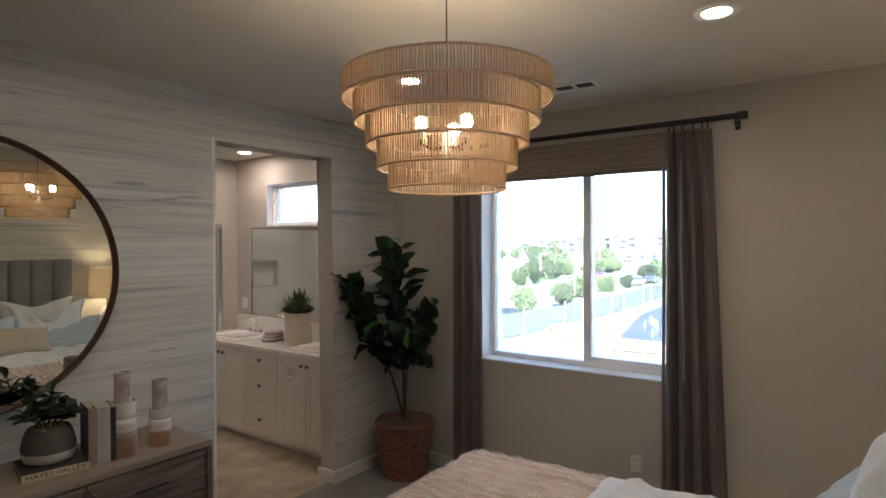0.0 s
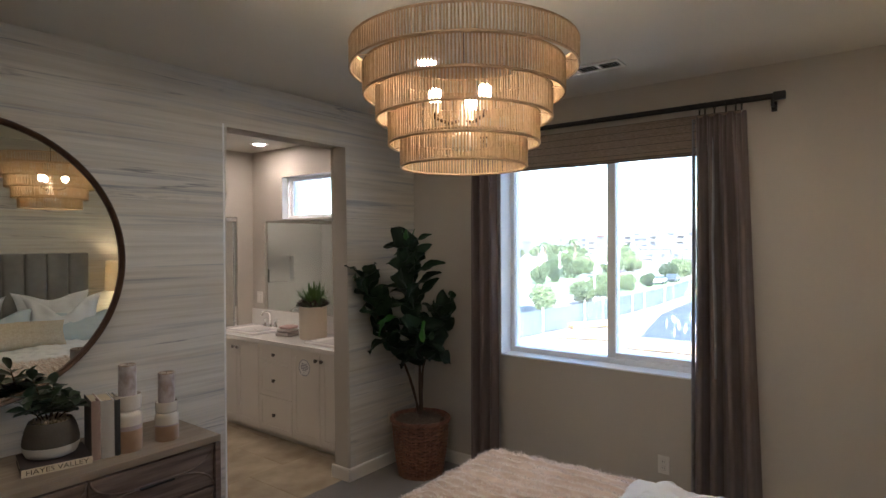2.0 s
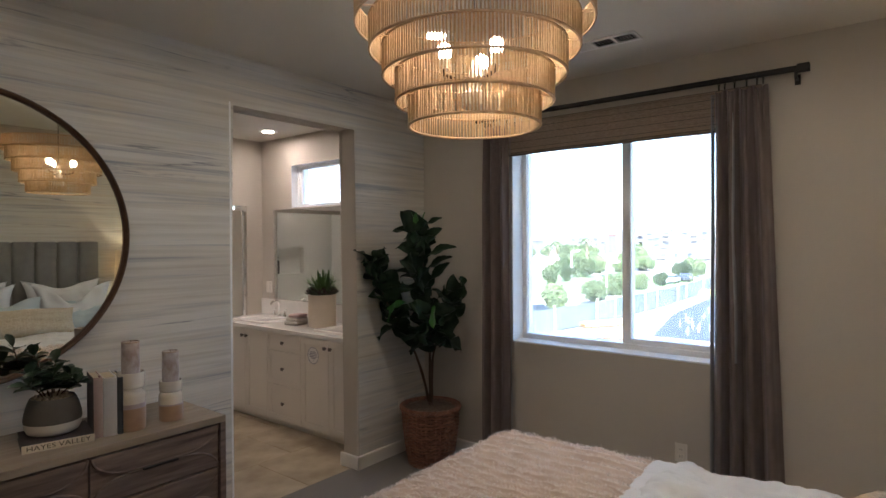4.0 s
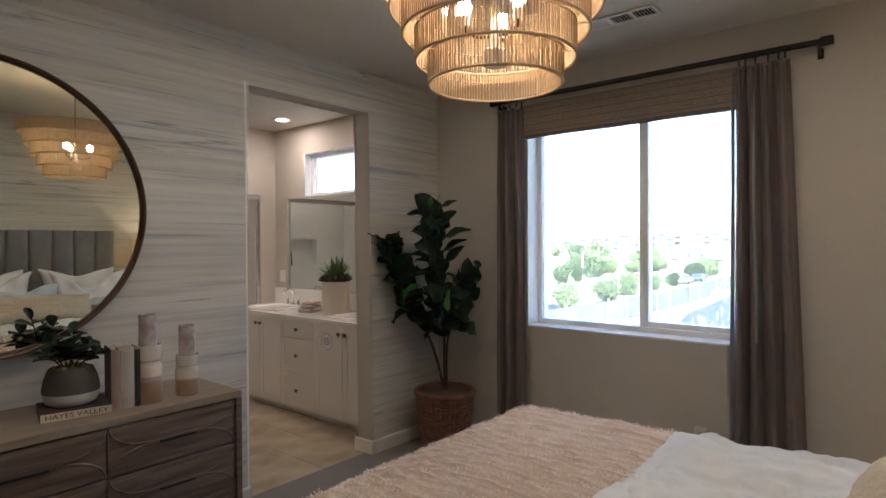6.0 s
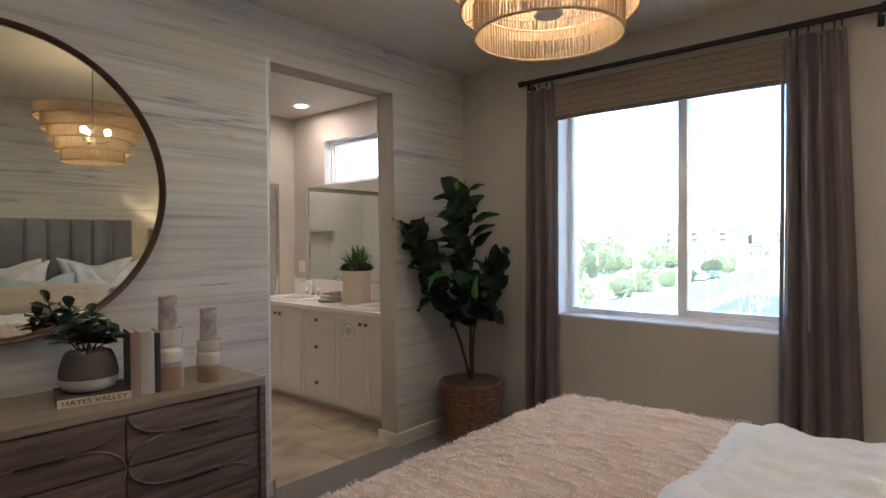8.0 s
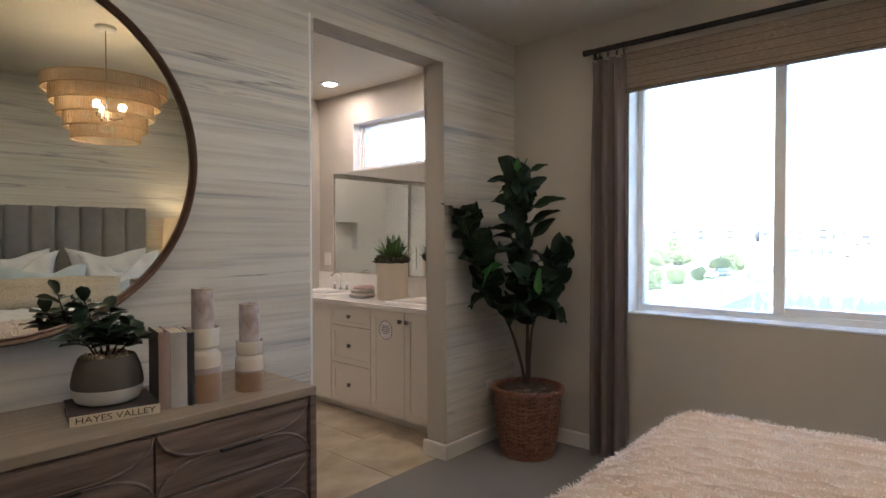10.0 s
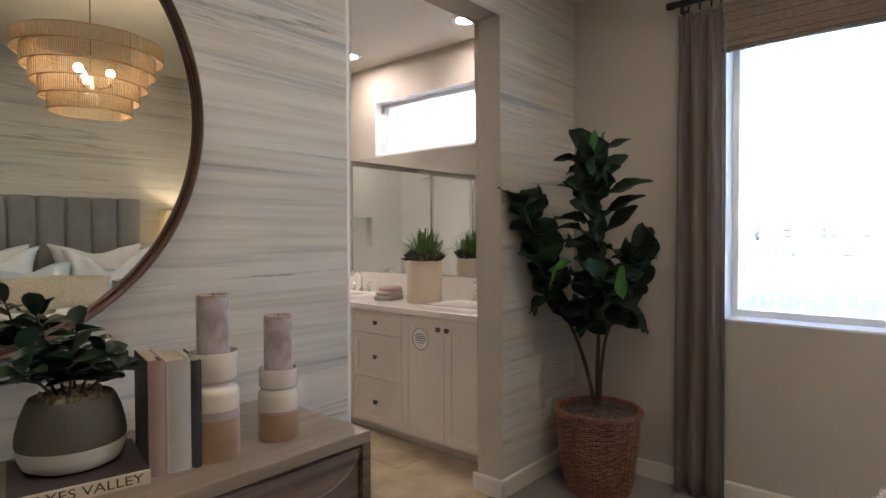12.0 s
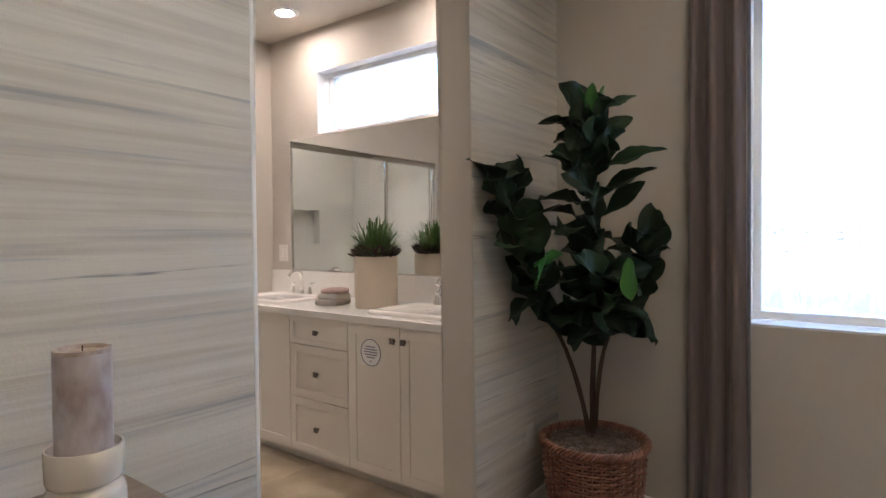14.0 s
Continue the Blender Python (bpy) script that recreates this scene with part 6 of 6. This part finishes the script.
for k, (x, y, s) in enumerate(((-25.6, 50.8, 0.95), (-25.1, 58.4, 1.08), (-27.8, 69.9, 1.0), (-44.4, 84.4, 1.1), (-44.4, 90.8, 1.05), (-46.5, 102.5, 1.35), (-49.4, 117.0, 1.3), (-44.6, 116.1, 1.2),
                                (-28.1, 80.0, 0.8), (-28.0, 88.7, 0.75), (-30.4, 108.1, 1.2), (-29.9, 114.4, 1.3), (-47.0, 126.5, 1.5), (-44.5, 131.0, 1.4), (-52, 120, 1.3), (-56, 112, 1.2), (-31.5, 122.0, 1.2))):
    tree(x, y, s, k)
far_rng = random.Random(77)
for k in range(34):
    y = far_rng.uniform(135, 330)
    tree(-y * far_rng.uniform(0.30, 0.66) - 4, y, far_rng.uniform(1.3, 2.1), k)
for x, y, h in ((-70.2, 137, 6.6), (-63.9, 142, 7.5), (-80, 168, 5.6), (-74, 140, 5.6)):
    palm(x, y, h)


def fence():
    base = thing("fence", (-19.5, 50, GZ), "long green mesh construction fence with posts", "fence")
    pts = [(-20.5, 33.0), (-19.5, 42.0), (-18.8, 52.0), (-18.6, 62.0), (-19.2, 74.0), (-20.4, 92.0), (-21.5, 108.0)]
    for (xa, ya), (xb, yb) in zip(pts, pts[1:]):
        a, b = Vector((xa, ya, GZ + 0.1)), Vector((xb, yb, GZ + 0.1))
        bm = grid_mesh(lambda u, v: a.lerp(b, u) + Vector((0.05 * math.sin(u * 14), 0, 1.7 * v)), 12, 2)
        bmesh.ops.solidify(bm, geom=list(bm.faces), thickness=0.03)
        part("mesh_panel", bm, FENCEM, base)
        for f in (0.0, 0.33, 0.66):
            p = a.lerp(b, f)
            part("post", tube([(p.x, p.y, GZ), (p.x, p.y, GZ + 2.0)], 0.04, 6), PIPE, base)


fence()
pad = extrude_outline([(-13.4, 41.5), (-16.0, 55.0), (-17.2, 76.0), (8.0, 74.0), (8.0, 41.5)], "z", GZ, GZ + 0.06)
structure("building_pad", pad, ASPHALT, "dark blue sheeted foundation pad with pipe stubs")
rng = random.Random(31)
stub = None
for k in range(110):
    y = rng.uniform(42.5, 73)
    x = rng.uniform(-12.8 - (y - 41.5) * 0.12, 0.5)
    h = rng.uniform(0.35, 0.95)
    if stub is None:
        stub = thing("pipe_stub", (x, y, GZ + 0.06), "white plastic pipe stub standing on the foundation pad", "pipe", "pipe stubs")
        part("pipe", tube([(x, y, GZ + 0.06), (x, y, GZ + 0.06 + 1.0)], 0.022, 8), PIPE, stub)
        part("tee", tube([(x - 0.2, y, GZ + 0.5), (x + 0.2, y, GZ + 0.5)], 0.018, 6), PIPE, stub)
        stub.scale = (1, 1, h)
    else:
        copy_thing(stub, Matrix.Translation((x, y, GZ + 0.06)) @ Matrix.Rotation(rng.uniform(0, 3), 4, "Z"))



def far_building(x, y, w, d, storeys, label, seed, red=False):
    rng = random.Random(seed)
    h = storeys * 3.2 + 1.0
    base = thing("apartment_building", (x, y, GZ), label, "building", "far apartment buildings")
    part("wall", box(x - w / 2, y, GZ, x + w / 2, y + d, GZ + h), STUCCO, base)
    part("roof", box(x - w / 2 - 0.3, y - 0.3, GZ + h, x + w / 2 + 0.3, y + d, GZ + h + 0.5), REDROOF if red else STUCCO, base)
    bays = max(2, int(w / 5))
    for k in range(bays):
        bx = x - w / 2 + (k + 0.5) * w / bays
        if k % 3 == 1:
            part("tower", box(bx - 1.8, y - 1.2, GZ, bx + 1.8, y, GZ + h + 1.4), STUCCO, base)
        for s in range(storeys):
            z = GZ + 1.0 + s * 3.2
            yy = y - 1.2 if k % 3 == 1 else y
            if rng.random() < 0.8:
                hw = rng.choice((0.5, 0.8, 1.4))
                part("window", box(bx - hw, yy - 0.1, z, bx + hw, yy + 0.05, z + rng.choice((1.2, 1.6))), DARKGLASS, base)
            if k % 3 == 2:
                part("balcony", box(bx - 1.6, yy - 1.3, z - 0.5, bx + 1.6, yy - 0.1, z + 0.5), STUCCO, base)


for x, y, w, n, s, red in ((-120, 350, 30, 4, 1, False), (-92, 352, 26, 4, 2, False), (-150, 330, 30, 3, 3, True), (-60, 345, 32, 4, 4, False), (-190, 300, 40, 2, 5, False),
                           (-22, 350, 40, 3, 6, False), (-235, 300, 45, 2, 7, True), (-50, 215, 60, 1, 8, False)):
    far_building(x, y, w, 14, n, "far pale stucco apartment block with balconies" if n > 2 else "far low pale stucco building", s, red)


def parked_car(x, y, turn, paint, label):
    """A low saloon: body with wheel bays, glazed cabin, four wheels."""
    base = thing("car", (x, y, GZ), label, "car", "parked cars")
    m = Matrix.Translation((x, y, GZ)) @ Matrix.Rotation(radians(turn), 4, "Z")

    def put(name, bm, mat, text=""):
        bmesh.ops.transform(bm, matrix=m, verts=bm.verts)
        part(name, bm, mat, base, text)

    side = [(-2.2, 0.35), (-2.25, 0.75), (-1.6, 0.92), (1.3, 0.95), (2.1, 0.80), (2.25, 0.5), (2.2, 0.3)]
    bm = extrude_outline(side, "y", -0.88, 0.88)
    bmesh.ops.bevel(bm, geom=list(bm.edges), offset=0.06, segments=2, profile=0.5, affect="EDGES")
    put("body", bm, paint)
    put("cabin", extrude_outline([(-1.5, 0.93), (-0.9, 1.38), (0.5, 1.40), (1.2, 0.95)], "y", -0.74, 0.74), DARKGLASS, "dark glazed cabin")
    put("roof", box(-0.95, -0.72, 1.385, 0.5, 0.72, 1.43, 0.02), paint)
    for wx in (-1.35, 1.35):
        for wy in (-0.82, 0.82):
            bm = tube([(wx, wy - 0.1, 0.32), (wx, wy + 0.1, 0.32)], 0.32, 16)
            put("wheel", bm, RUBBER)


RUBBER = material("tyre rubber", (0.02, 0.02, 0.02), 0.8, scale=20)
CARWHITE = material("white car paint", (0.75, 0.75, 0.75), 0.25, scale=4, coat=0.6)
CARDARK = material("dark car paint", (0.035, 0.04, 0.05), 0.25, scale=4, coat=0.6)
CARRED = material("dull red car paint", (0.30, 0.05, 0.04), 0.3, scale=4, coat=0.5)
for x, y, tn, mat, text in ((-28.3, 95.6, 95, CARWHITE, "white saloon parked beyond the fence"), (-27.8, 101.5, 95, CARDARK, "dark saloon parked beyond the fence"), (-24.4, 44.0, 60, CARDARK, "dark saloon parked by the near trees"),
                            (-38.0, 92.0, 100, CARWHITE, "white saloon parked under the trees"), (-39.5, 108.0, 98, CARRED, "dull red saloon parked under the trees"), (-34.5, 124.0, 95, CARWHITE, "white saloon parked by the road")):
    parked_car(x, y, tn, mat, text)


def street_lamp(x, y, h):
    base = thing("street_lamp", (x, y, GZ), "tall thin grey street lamp with a short arm", "street lamp", "street lamps")
    part("pole", tube([(x, y, GZ), (x, y, GZ + h * 0.9), (x + 0.15, y, GZ + h)], [0.09, 0.06, 0.05], 8), PIPE, base)
    part("arm", tube([(x + 0.15, y, GZ + h), (x + 1.1, y, GZ + h + 0.12)], 0.04, 6), PIPE, base)
    part("lamp_head", box(x + 0.9, y - 0.12, GZ + h + 0.04, x + 1.55, y + 0.12, GZ + h + 0.18, 0.03), PIPE, base)


for x, y, h in ((-26.2, 64.1, 4.3), (-47.1, 129.4, 6.2), (-29.5, 97.0, 5.0), (-46.0, 96.0, 5.0)):
    street_lamp(x, y, h)


def lumber_stack(x, y, turn, n, seed):
    """Sawn boards in layers on two bearers."""
    rng = random.Random(seed)
    base = thing("lumber_stack", (x, y, GZ), "stack of pale orange sawn boards on the building site", "lumber", "lumber stacks")
    m = Matrix.Translation((x, y, GZ)) @ Matrix.Rotation(radians(turn), 4, "Z")

    def put(name, bm):
        bmesh.ops.transform(bm, matrix=m, verts=bm.verts)
        part(name, bm, LUMBER, base)

    for bx in (-1.2, 1.2):
        put("bearer", box(bx - 0.06, -0.6, 0, bx + 0.06, 0.6, 0.10))
    for k in range(n):
        for j in range(4):
            o = rng.uniform(-0.15, 0.15)
            put("board", box(-2.0 + o, -0.58 + j * 0.29, 0.10 + k * 0.10, 2.0 + o, -0.32 + j * 0.29, 0.19 + k * 0.10))


LUMBER = material("sawn lumber", (0.42, 0.24, 0.10), 0.8, colour2=(0.55, 0.34, 0.16), scale=3, stretch=(1, 8, 8), vary=0.15)
for k, (x, y, tn, n) in enumerate(((-16.5, 38.5, 20, 2), (-18.2, 44.0, 60, 3), (-8.1, 94.0, 5, 8), (-3.5, 96.0, 0, 10), (-13.5, 88.0, 12, 5), (-19.5, 78.0, 70, 4), (-10.5, 37.0, 5, 2))):
    lumber_stack(x, y, tn, n, k)


# ---- bathroom floor tiles ----
def floor_tiles():
    T, G = 0.60, 0.0025
    first = None
    x = -2.917
    i = 0
    while x > XL - 1.0:
        y, j = YB - 0.30 * (i % 2) , 0
        while y > 0.62:
            a, b = max(x - T + G, XL - 0.98), max(y - T + G, 0.61)
            full = abs((x - a) - (T - G)) < 1e-6 and abs((y - b) - (T - G)) < 1e-6
            if first is not None and full:
                shared("tile", first, Matrix.Translation((x, y, 0)), bath_floor)
            else:
                ob = part("tile", box(a - x, b - y, -0.006, 0, 0, 0.0, 0.0015, 1), TILE, bath_floor)
                ob.location = (x, y, 0)
                if full:
                    first = ob
            y -= T
        x -= T
        i += 1


floor_tiles()
